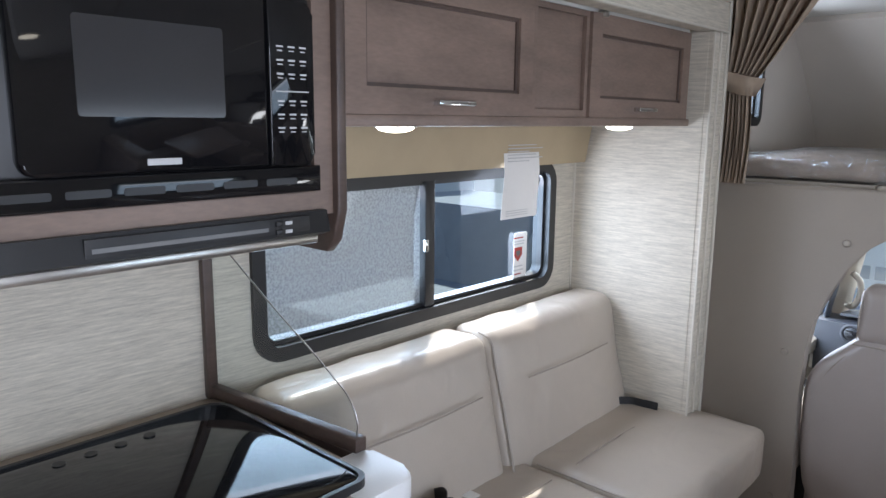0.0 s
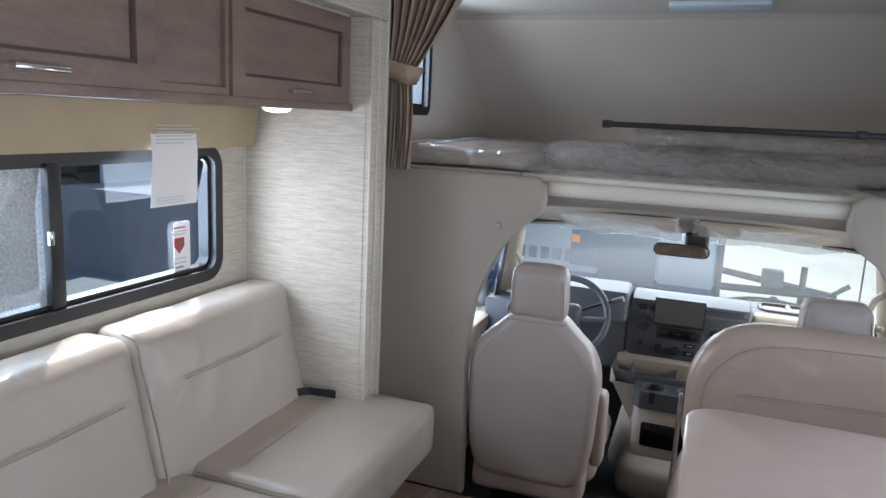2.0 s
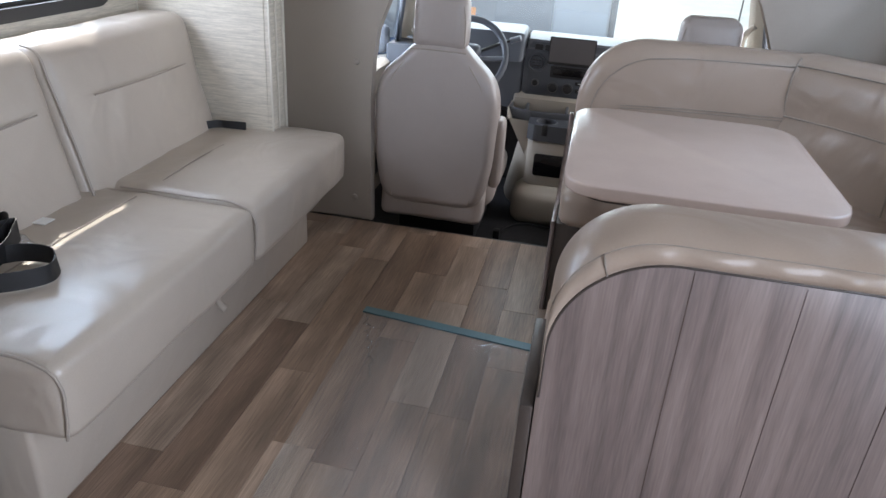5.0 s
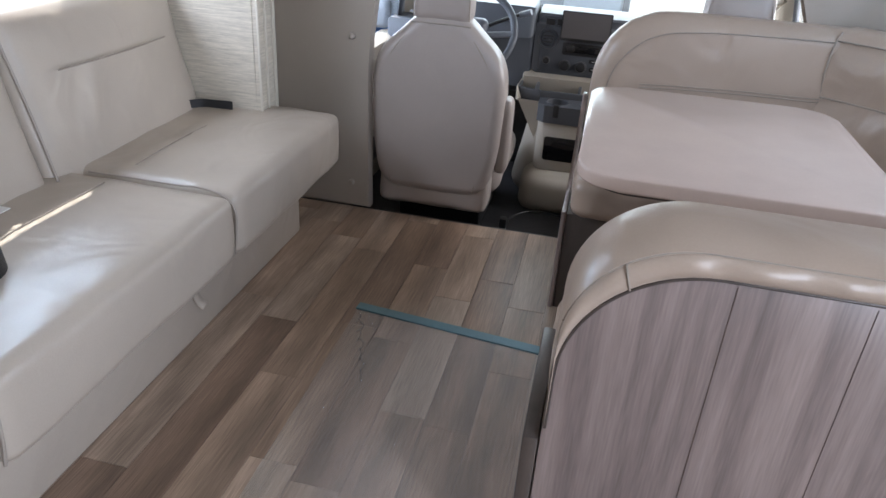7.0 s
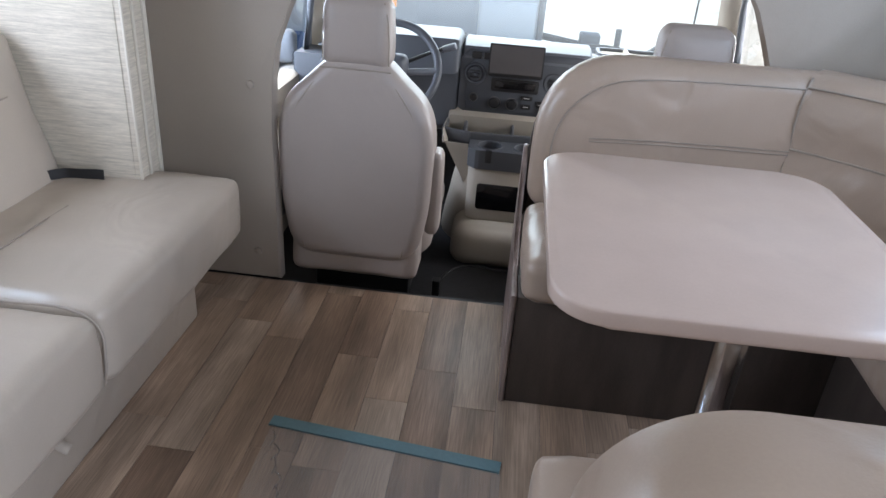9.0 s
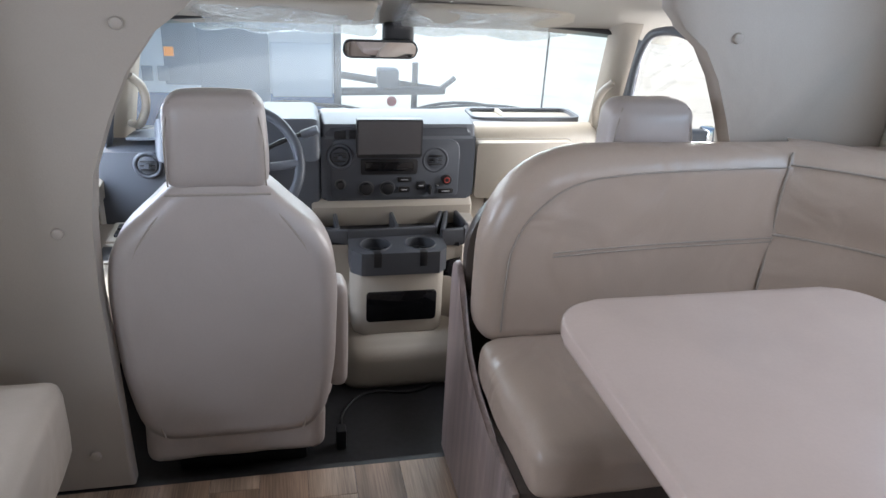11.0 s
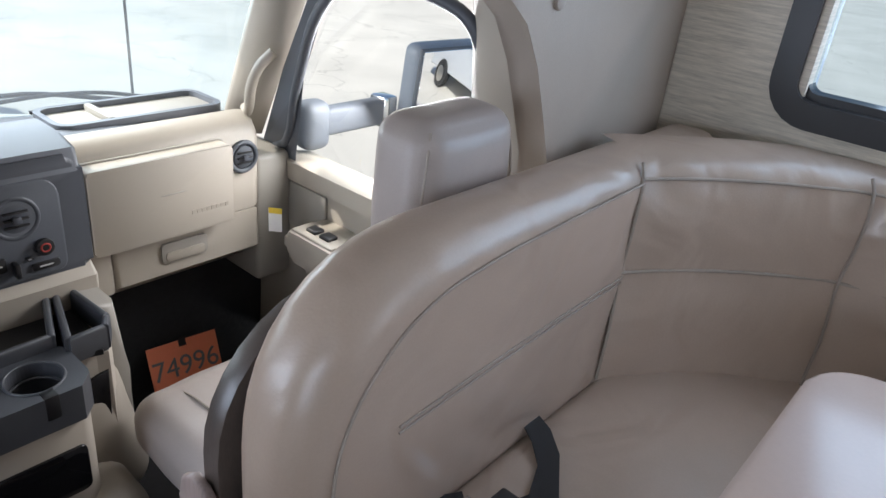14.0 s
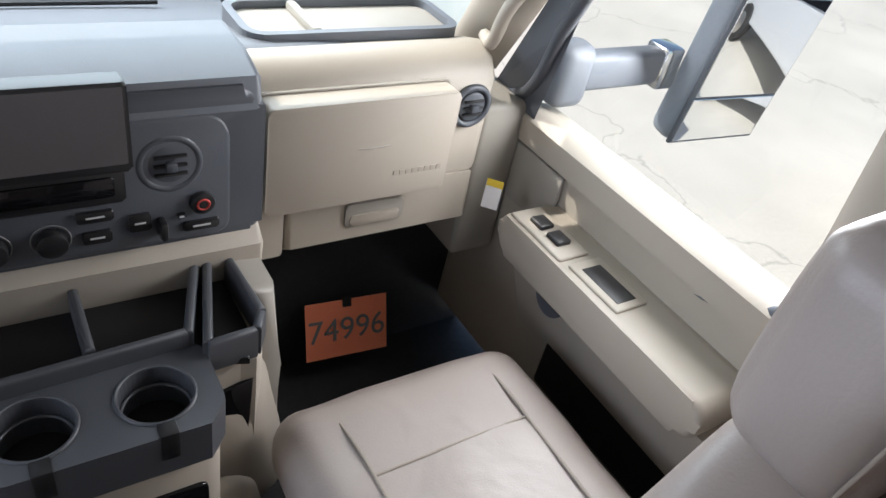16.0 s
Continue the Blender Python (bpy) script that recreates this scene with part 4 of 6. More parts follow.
prism("lens", rounded((0.50, 3.80), (0.87, 3.98), (0.02,) * 4), "z", CZ - 0.018, CZ - 0.001, mat("pale_blue_lens", (0.55, 0.66, 0.75), 0.3), 0.004)

# ---- dinette ----
DX = 0.745
thing("dinette_table", (1.05, 2.5, 0.0), "beige laminate dinette table on a chrome leg", "table")
TB = rounded((0.735, 2.125), (1.37, 2.86), (0.09, 0.09, 0.09, 0.09), 8)
prism("top", TB, "z", 0.712, 0.742, TABLE, 0.006, 3)
prism("under_trim", rounded((0.78, 2.17), (1.33, 2.81), (0.06,) * 4), "z", 0.69, 0.712, DARKW, 0.002)
for lx in (1.12,):
    disc("leg", (lx, 2.42, 0.35), 0.032, 0.69, "z", CHROME, 24, bevel=0.002)
    disc("foot", (lx, 2.42, 0.012), 0.09, 0.024, "z", CHROME, 32, bevel=0.006)

thing("front_dinette_bench", (1.2, 3.0, 0.0), "taupe vinyl dinette bench on a dark wood base", "bench", "dinette benches")
box("base", (DX - 0.026, 2.835, 0.0), (RX - 0.003, 3.33, 0.34), DARKW, 0.004)
prism("end_board", [(2.83, 0.0), (3.405, 0.0), (3.412, 0.53), (3.402, 0.567), (3.378, 0.585), (3.352, 0.578), (3.325, 0.545), (3.285, 0.48), (3.22, 0.41), (3.13, 0.365), (3.0, 0.345), (2.83, 0.345)], "x", DX - 0.042, DX - 0.027, PANW, 0.005, label="grey-brown wood end board with curved top")
soft("seat_cushion", (DX - 0.02, 2.79, 0.34), (RX - 0.01, 3.22, 0.47), VINYLD, 0.04, (0.004, 0.006, 0.012), 22, 0.005)
FB = rounded((DX - 0.022, 0.43), (1.60, 0.904), (0.065, 0.065, 0.065, 0.215), 8)
pillow("backrest", FB, "y", 3.200, 3.335, VINYLD, 0.055)
# Added filler that blocks cab light between seat and backrest.
box("back_rail", (DX - 0.018, 3.30, 0.342), (1.40, 3.341, 0.52), DARKW, 0.004)
prism("back_board", rounded((DX - 0.024, 0.35), (0.915, 0.80), (0.02, 0.02, 0.05, 0.185), 8), "y", 3.343, 3.375, DARKW, 0.003, label="dark wood board behind the backrest")
SY = 3.1985
tube("top_seam", [(DX + 0.03, SY + 0.002, 0.48), (DX + 0.03, SY, 0.60), (DX + 0.045, SY, 0.71), (DX + 0.10, SY, 0.79), (DX + 0.17, SY, 0.835), (DX + 0.28, SY, 0.855), (1.15, SY, 0.862), (1.43, SY, 0.868)], 0.0022, SEAM)
for zz in (0.690, 0.680):
    tube("low_seam", [(0.88, SY, zz - 0.014), (1.0, SY, zz - 0.007), (1.20, SY, zz), (1.43, SY, zz + 0.003)], 0.0018, SEAM)

thing("side_dinette_bench", (1.6, 2.4, 0.0), "taupe vinyl side backrest and seat of the dinette", "bench", "dinette benches")
box("base", (1.55, 1.95, 0.0), (RX - 0.003, 2.833, 0.34), DARKW, 0.004)
soft("seat_cushion", (1.50, 1.97, 0.342), (RX - 0.012, 2.788, 0.472), VINYLD, 0.04, (0.004, 0.0, 0.012), 18, 0.005)
CURVE = [(1.43, 3.206), (1.51, 3.155), (1.60, 3.08), (1.68, 2.995), (1.735, 2.92), (1.748, 2.80), (1.75, 2.3), (1.75, 1.9)]
rows = []
PROF = [(0.0, 0.44), (-0.014, 0.55), (-0.012, 0.66), (0.0, 0.70), (-0.010, 0.74), (-0.008, 0.82), (0.004, 0.872), (0.02, 0.892), (0.05, 0.903), (0.10, 0.904), (0.155, 0.900)]
dense = []
for i in range(len(CURVE) - 1):
    for k in range(4):
        u = k / 4
        dense.append((CURVE[i][0] * (1 - u) + CURVE[i + 1][0] * u, CURVE[i][1] * (1 - u) + CURVE[i + 1][1] * u))
dense.append(CURVE[-1])
for i, (cx_, cy_) in enumerate(dense):
    a_, b_ = dense[max(i - 1, 0)], dense[min(i + 1, len(dense) - 1)]
    t_ = Vector((b_[0] - a_[0], b_[1] - a_[1], 0)).normalized()
    nrm = Vector((-t_.y, t_.x, 0))
    wob = 0.006 * noise.noise(Vector((i * 0.35, 0, 0)))
    rows.append([(min(RX - 0.006, cx_ + nrm.x * (d + wob)), min(3.345, cy_ + nrm.y * (d + wob)), z_) for d, z_ in PROF])
loft("backrest", rows, VINYLD, 0.0)
up = [(x, y) for x, y in CURVE]
tube("top_seam", [(x + 0.001, y - 0.001, 0.873) for x, y in up], 0.003, SEAM)
tube("low_seam", [(x - 0.002, y - 0.002, 0.70) for x, y in up], 0.0035, SEAM)
for sx, sy in ((1.43, 3.203), (1.728, 2.92), (1.742, 2.80)):
    tube("upright_seam", [(sx - 0.008, sy - 0.006, 0.48), (sx - 0.01, sy - 0.008, 0.60), (sx - 0.001, sy, 0.70), (sx - 0.008, sy - 0.006, 0.78), (sx, sy, 0.873), (sx + 0.012, sy + 0.012, 0.897)], 0.003, SEAM)
tagged(box("trim_corner_fill", (1.50, 3.225, 0.45), (RX - 0.004, 3.335, 0.884), VINYLD, 0.03, 4), kind="structure")

thing("rear_dinette_bench", (1.2, 1.8, 0.0), "taupe vinyl bench end with wood-grain back panel", "bench", "dinette benches")
WD = rounded((DX + 0.006, 0.0), (RX - 0.004, 0.806), (0.0, 0.0, 0.0, 0.20), 8)
prism("back_panel", WD, "y", 1.655, 1.672, PANW, 0.003, label="greyed wood-grain laminate back panel")
pillow("backrest", rounded((DX + 0.004, 0.45), (RX - 0.006, 0.850), (0.065, 0.065, 0.065, 0.17), 8), "y", 1.674, 1.81, VINYLD, 0.055)
# padded roll that wraps the panel's curved rim, thin at the foot and thick along the top


def rim_line(left, top, r, n=44):
    """A rim that climbs from the seat, rounds the aisle corner and runs to the side wall."""
    low = [(left, 0.50 + (top - r - 0.50) * k / 6) for k in range(6)]
    bend_ = [(left + r - r * math.cos(radians(90 * k / 15)), top - r + r * math.sin(radians(90 * k / 15))) for k in range(16)]
    return low + bend_ + [(left + r + (RX - 0.006 - left - r) * k / n, top) for k in range(1, n + 1)]


outer_rim, inner_rim = rim_line(DX + 0.006, 0.858, 0.165), rim_line(DX + 0.010, 0.800, 0.20)
rows = []
for i, ((ox, oz), (ix, iz)) in enumerate(zip(outer_rim, inner_rim)):
    grow = min(1.0, i / 20)
    pk = 0.0045 * math.sin(i * 1.25 + 2.2 * noise.noise(Vector((i * 0.25, 0, 0)))) * (1 if 18 < i < 40 else 0.35) * grow
    row = []
    for u, y in ((0.0, 1.652), (0.06, 1.645), (0.22, 1.640 + pk * 0.7), (0.40, 1.639 + pk), (0.56, 1.644 + pk * 0.6), (0.60, 1.649), (0.64, 1.647), (0.80, 1.660), (0.94, 1.685), (1.0, 1.715), (0.97, 1.755), (0.85, 1.785)):
        row.append((ix + (ox - ix) * u, y + 0.012 * (1 - grow), iz + (oz - iz) * u))
    rows.append(row)
loft("rim_roll", rows, VINYLD, 0.0)
tube("rim_seam", [r[5] for r in rows[8::3]], 0.0018, SEAM)
tube("roll_joint", [(p[0], p[1] - 0.002, p[2]) for p in rows[15][:6]], 0.0014, PIPE)
tube("panel_edge", [(x, 1.6535, z - 0.002) for x, z in inner_rim[::2]], 0.003, DARKW)
for bx in (0.97, 1.14, 1.31, 1.48, 1.65):
    box("board_joint", (bx, 1.6538, 0.003), (bx + 0.0008, 1.6556, 0.79), CABD, 0)
box("base", (DX + 0.004, 1.675, 0.0), (RX - 0.003, 2.0, 0.34), PANW, 0.004)
soft("seat_cushion", (DX - 0.002, 1.80, 0.352), (RX - 0.02, 2.12, 0.485), VINYLD, 0.035, (0.004, 0.004, 0.01), 14, 0.004)
box("edge_strip", (DX - 0.022, 1.656, 0.0), (DX + 0.004, 1.98, 0.47), DARKW, 0.004)

thing("dinette_seat_belt", (1.25, 3.12, 0.475), "black webbing seat belt with chrome buckle on the bench", "seat belt")
loft("webbing", [[(0.935 + 0.018 * k, 3.185 - 0.012 * k, 0.484 + 0.002 * (k % 2)), (0.963 + 0.018 * k, 3.222 - 0.012 * k, 0.484 + 0.002 * (k % 2))] for k in range(4)], BELT, 0.002)
loft("webbing", [[(1.193, 3.205, 0.497), (1.238, 3.212, 0.497)], [(1.178, 3.175, 0.490), (1.224, 3.170, 0.492)], [(1.145, 3.140, 0.486), (1.188, 3.128, 0.489)], [(1.085, 3.115, 0.485), (1.105, 3.075, 0.487)], [(1.045, 3.128, 0.486), (1.040, 3.085, 0.487)]], BELT, 0.002)
box("buckle", (0.975, 3.135, 0.482), (1.010, 3.172, 0.497), CHROME, 0.004, label="chrome buckle")
box("tongue", (1.011, 3.105, 0.482), (1.060, 3.145, 0.499), BLACK, 0.006)

# floor sheet and tape
thing("floor_film", (0.42, 2.0, 0.0), "clear protective plastic film taped to the floor", "plastic film")
rows = []
for i in range(13):
    v = i / 12
    rows.append([(0.12 + 0.60 * u / 12 + 0.01 * v, 2.62 - 1.35 * v - 0.065 * u / 12, 0.002 + 0.002 * abs(noise.noise(Vector((u * 0.9, i * 0.9, 3))))) for u in range(13)])
ob = loft("film", rows, FLOORFILM)
ob.visible_shadow = False
for k in range(7):
    a_ = 2.59 - 0.045 * k
    tube("crinkle", [(0.133 + 0.016 * k, a_, 0.004), (0.145 + 0.016 * k + 0.01 * (k % 2), a_ - 0.03, 0.008), (0.140 + 0.018 * k, a_ - 0.055, 0.004)], 0.0018, FILM)
put("tape", [(0.115, 2.648, 0.0055), (0.722, 2.583, 0.0055), (0.718, 2.545, 0.0055), (0.112, 2.612, 0.0055), (0.115, 2.648, 0.0005), (0.722, 2.583, 0.0005), (0.718, 2.545, 0.0005), (0.112, 2.612, 0.0005)],
    [(0, 1, 2, 3), (4, 7, 6, 5), (0, 4, 5, 1), (1, 5, 6, 2), (2, 6, 7, 3), (3, 7, 4, 0)], TAPE, label="teal adhesive tape")

# ---- cab ----
CX = 0.655


def cab_seat(name, cx, label, arm, dy=0.0, depth=0.155, wide=1.0):
    thing(name, (cx, 3.7 + dy, CABZ), label, "seat", "cab seats")
    s = 1
    half = [(0.0, 0.10), (0.15, 0.10), (0.19, 0.115), (0.212, 0.15), (0.235, 0.30), (0.242, 0.50), (0.236, 0.60), (0.205, 0.672), (0.15, 0.722), (0.118, 0.755), (0.10, 0.785), (0.06, 0.80)]
    back = half + [(-x, z) for x, z in half[:0:-1]]
    pillow("backrest", [(cx + x * wide, z) for x, z in back], "y", 3.375 + dy, 3.375 + dy + depth, SEATV, 0.045)
    soft("headrest", (cx - 0.108, 3.385 + dy, 0.765), (cx + 0.108, 3.50 + dy, 0.975), SEATV, 0.035, (0.003, 0.012, 0.006), 12, 0.003, bend=lambda v: (v.x * (1 - 0.35 * max(v.z, 0)), v.y, v.z))
    tube("neck_seam", [(cx - 0.112, 3.39 + dy, 0.762), (cx - 0.06, 3.378 + dy, 0.766), (cx + 0.06, 3.378 + dy, 0.766), (cx + 0.112, 3.39 + dy, 0.762)], 0.003, SEAM)
    for q in (-1, 1):
        tube("side_seam", [(cx + q * 0.17, 3.378 + dy, 0.13), (cx + q * 0.205, 3.378 + dy, 0.32), (cx + q * 0.208, 3.378 + dy, 0.52), (cx + q * 0.195, 3.378 + dy, 0.61), (cx + q * 0.15, 3.378 + dy, 0.69), (cx + q * 0.112, 3.385 + dy, 0.735)], 0.003, SEAM)
        tube("head_seam", [(cx + q * 0.104, 3.395 + dy, 0.78), (cx + q * 0.10, 3.39 + dy, 0.90), (cx + q * 0.085, 3.40 + dy, 0.965)], 0.002, SEAM)
    soft("skirt", (cx - 0.225, 3.40 + dy, 0.025), (cx + 0.225, 3.56 + dy, 0.17), SEATV, 0.03, (0, 0.006, 0), 12, 0.006)
    soft("seat_cushion", (cx - 0.255, 3.52 + dy, 0.06), (cx + 0.255, 4.06 + dy, 0.215), SEATV, 0.06, (0.0, 0.008, 0.016), 22, 0.006)
    for q in (-1, 1):
        tube("cushion_seam", [(cx + q * 0.15, 3.56 + dy, 0.226), (cx + q * 0.15, 3.80 + dy, 0.229), (cx + q * 0.155, 3.98 + dy, 0.218), (cx + q * 0.16, 4.055 + dy, 0.175)], 0.003, SEAM)
    tube("cushion_seam", [(cx - 0.15, 3.86 + dy, 0.228), (cx, 3.86 + dy, 0.230), (cx + 0.15, 3.86 + dy, 0.228)], 0.003, SEAM)
    if arm:
        soft("armrest", (cx + arm * 0.262 - 0.025, 3.43 + dy, 0.20), (cx + arm * 0.262 + 0.025, 3.53 + dy, 0.50), SEATV, 0.022, (0.004, 0, 0), 10)
    box("pedestal", (cx - 0.18, 3.56 + dy, CABZ), (cx + 0.18, 3.98 + dy, 0.06), BLACK, 0.01)
    box("belt_buckle", (cx - 0.275, 3.60 + dy, 0.20), (cx - 0.245, 3.64 + dy, 0.28), BLACK, 0.006)
    box("buckle_button", (cx - 0.272, 3.603 + dy, 0.28), (cx - 0.248, 3.637 + dy, 0.288), RED, 0.003, label="red release button")


cab_seat("driver_seat", 0.158, "taupe vinyl driver seat seen from behind", 1, wide=1.08)
cab_seat("passenger_seat", 1.163, "taupe vinyl passenger seat with stitched cushion", 0, -0.035, 0.12)

# dashboard: one thing with many parts
thing("dashboard", (CX, 4.4, CABZ), "grey and cream vehicle dashboard with centre screen", "dashboard")
rows = []
for i in range(15):
    x = -0.20 + 1.668 * i / 14
    e_ = abs(x - CX) / 0.85
    bow = 0.13 * e_ ** 2.2
    back_ = 0.085 if x > 0.96 else 0.0
    rows.append([(x, 4.27 + back_, 0.655), (x, 4.31 + back_, 0.682 - 0.03 * e_ ** 3), (x, 4.42, 0.685 - 0.045 * e_ ** 3), (x, 4.60 - bow * 0.4, 0.66 - 0.05 * e_ ** 3), (x, 4.86 - bow, 0.60 - 0.03 * e_ ** 3)])
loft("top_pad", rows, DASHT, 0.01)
prism("centre_stack", rounded((0.425, 0.43), (0.968, 0.70), (0.02, 0.02, 0.035, 0.035)), "y", 4.222, 4.36, DASH, 0.02, 4)
prism("stack_bezel", rounded((0.455, 0.445), (0.912, 0.66), (0.02, 0.02, 0.04, 0.04)), "y", 4.217, 4.23, DASH, 0.004)
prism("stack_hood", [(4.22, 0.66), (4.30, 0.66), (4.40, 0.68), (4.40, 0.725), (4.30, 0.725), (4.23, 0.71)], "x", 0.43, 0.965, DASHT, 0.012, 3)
prism("driver_binnacle", [(4.16, 0.60), (4.40, 0.60), (4.44, 0.70), (4.36, 0.755), (4.20, 0.735)], "x", -0.10, 0.425, DASH, 0.03, 4)
prism("driver_panel", [(4.22, 0.36), (4.36, 0.30), (4.40, 0.62), (4.22, 0.62)], "x", -0.30, 0.425, DASH, 0.02, 3)
prism("passenger_panel", [(4.316, 0.417), (4.41, 0.417), (4.43, 0.665), (4.385, 0.680), (4.34, 0.665), (4.3155, 0.63)], "x", 0.969, 1.485, CREAM, 0.03, 4, label="cream airbag panel")
ring("airbag_groove", rounded((0.985, 0.417), (1.365, 0.635), (0.012,) * 4), rounded((0.988, 0.420), (1.362, 0.632), (0.011,) * 4), "y", 4.312, 4.35, CREAMD)
prism("airbag_door", rounded((0.989, 0.421), (1.361, 0.631), (0.011,) * 4), "y", 4.2635, 4.35, CREAM, 0.004)
tube("crease", [(1.03, 4.312, 0.535), (1.20, 4.2615, 0.537), (1.33, 4.312, 0.54)], 0.0018, CREAMD)
prism("glovebox", [(4.305, 0.30), (4.38, 0.245), (4.45, 0.25), (4.45, 0.415), (4.312, 0.415)], "x", 1.05, 1.47, CREAM, 0.012, 3)
prism("dash_corner", [(4.305, 0.29), (4.39, 0.24), (4.45, 0.25), (4.45, 0.425), (4.308, 0.425)], "x", 0.97, 1.047, CREAM, 0.012, 3)
prism("glove_latch", rounded((1.17, 0.33), (1.30, 0.385), (0.01,) * 4), "y", 4.302, 4.312, CREAMD, 0.003)
prism("glove_pull", rounded((1.18, 0.335), (1.29, 0.36), (0.008,) * 4), "y", 4.299, 4.304, CREAM, 0.004)
box("dash_end", (1.478, 4.33, 0.16), (1.60, 4.56, 0.555), CREAMD, 0.015, 3)
prism("tray_floor", rounded((1.02, 4.43), (1.43, 4.57), (0.03,) * 4), "z", 0.655, 0.676, CREAMD, 0.003, label="pale dash tray")
ring("tray_lip", rounded((1.005, 4.415), (1.445, 4.585), (0.04,) * 4), rounded((1.02, 4.43), (1.43, 4.57), (0.03,) * 4), "z", 0.655, 0.690, DASHT)
box("tray_rib", (1.13, 4.432, 0.672), (1.15, 4.568, 0.692), CREAMD, 0.006)
for k in range(3):
    box("defrost_slot", (0.2 + 0.42 * k, 4.66, 0.650), (0.5 + 0.42 * k, 4.675, 0.6575), BLACK, 0.001)


def vent(x, z, r, y):
    torus("vent_ring", (x, y, z), r, 0.007, DASH, Matrix.Rotation(radians(90), 4, "X"), 36)
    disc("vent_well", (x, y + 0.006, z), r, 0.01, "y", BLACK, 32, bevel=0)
    disc("vent_ball", (x, y, z), r * 0.78, 0.012, "y", DASH, 32, bevel=0.005)
    for k in (-1, 0, 1):
        box("vent_slat", (x - r * 0.55, y - 0.012, z + k * r * 0.35 - 0.002), (x + r * 0.55, y - 0.004, z + k * r * 0.35 + 0.002), BLACK, 0.001)
    box("vent_tab", (x - 0.008, y - 0.018, z - 0.008), (x + 0.008, y - 0.006, z + 0.008), DASH, 0.003)


vent(0.488, 0.600, 0.040, 4.216)
vent(0.824, 0.585, 0.043, 4.222)
vent(1.424, 0.572, 0.040, 4.312)
vent(-0.13, 0.58, 0.040, 4.21)
prism("screen_case", rounded((0.543, 0.604), (0.768, 0.737), (0.006,) * 4), "y", 4.183, 4.215, BLACK, 0.004, label="black touch screen")
prism("screen", rounded((0.549, 0.617), (0.762, 0.731), (0.002,) * 4), "y", 4.1815, 4.184, SCREEN, 0)
prism("radio", rounded((0.56, 0.535), (0.76, 0.590), (0.006,) * 4), "y", 4.212, 4.235, BLACK, 0.003)
prism("radio_slot", rounded((0.575, 0.548), (0.745, 0.580), (0.004,) * 4), "y", 4.209, 4.213, GLOSSB, 0.002)
for kx in (0.49, 0.58, 0.655):
    disc("knob", (kx, 4.208, 0.484 if kx > 0.5 else 0.50), 0.021 if kx > 0.5 else 0.014, 0.02, "y", BLACK, 24)
    torus("knob_ring", (kx, 4.2155, 0.484 if kx > 0.5 else 0.50), 0.026 if kx > 0.5 else 0.018, 0.0012, DIM, Matrix.Rotation(radians(90), 4, "X"), 28, 6)
for kx, kz, w_, h_ in ((0.715, 0.515, 0.05, 0.018), (0.715, 0.478, 0.04, 0.02), (0.775, 0.492, 0.032, 0.03), (0.866, 0.470, 0.055, 0.016), (0.836, 0.492, 0.014, 0.008)):
    prism("switch", rounded((kx - w_ / 2, kz - h_ / 2), (kx + w_ / 2, kz + h_ / 2), (0.003,) * 4), "y", 4.211, 4.22, BLACK, 0.002)
    box("switch_mark", (kx - w_ * 0.25, 4.2102, kz - 0.0015), (kx + w_ * 0.25, 4.2112, kz + 0.0015), INKL, 0)
box("rotary_switch", (0.800, 4.192, 0.462), (0.812, 4.218, 0.496), BLACK, 0.005)
disc("power_socket", (0.868, 4.212, 0.512), 0.019, 0.012, "y", BLACK, 24)
torus("socket_ring", (0.868, 4.206, 0.512), 0.009, 0.002, REDINK, Matrix.Rotation(radians(90), 4, "X"), 24, 6)
for k in range(2):
    box("upper_switch", (0.47 + 0.05 * k, 4.213, 0.662), (0.51 + 0.05 * k, 4.223, 0.690), BLACK, 0.003)
box("emboss_bar", (1.235, 4.312, 0.468), (1.345, 4.2636, 0.482), CREAMD, 0)
for k in range(8):
    box("emboss_letter", (1.238 + 0.0136 * k, 4.311, 0.470), (1.247 + 0.0136 * k, 4.2622, 0.480), CREAM, 0)

thing("steering_wheel", (0.165, 4.05, 0.63), "black steering wheel with spokes", "steering wheel")
TW = Matrix.Rotation(radians(62), 4, "X")
torus("rim", (0.165, 4.03, 0.63), 0.185, 0.016, DASH, TW, 48, 10)
soft("hub", (0.10, 4.00, 0.57), (0.23, 4.07, 0.69), DASH, 0.03, (0, 0.01, 0), 8)
for q in (-1, 1):
    tube("spoke", [(0.165 + q * 0.05, 4.03, 0.62), (0.165 + q * 0.18, 4.03, 0.635)], 0.014, DASHT)
    tube("spoke", [(0.165 + q * 0.03, 4.02, 0.58), (0.165 + q * 0.09, 3.96, 0.50)], 0.012, DASHT)
tube("column", [(0.165, 4.06, 0.61), (0.165, 4.26, 0.50)], 0.045, DASH)
tube("shift_lever", [(0.20, 4.10, 0.64), (0.33, 4.10, 0.70), (0.385, 4.09, 0.72)], 0.008, BLACK)
tube("lever_grip", [(0.36, 4.095, 0.71), (0.41, 4.085, 0.73)], 0.014, DASHT)

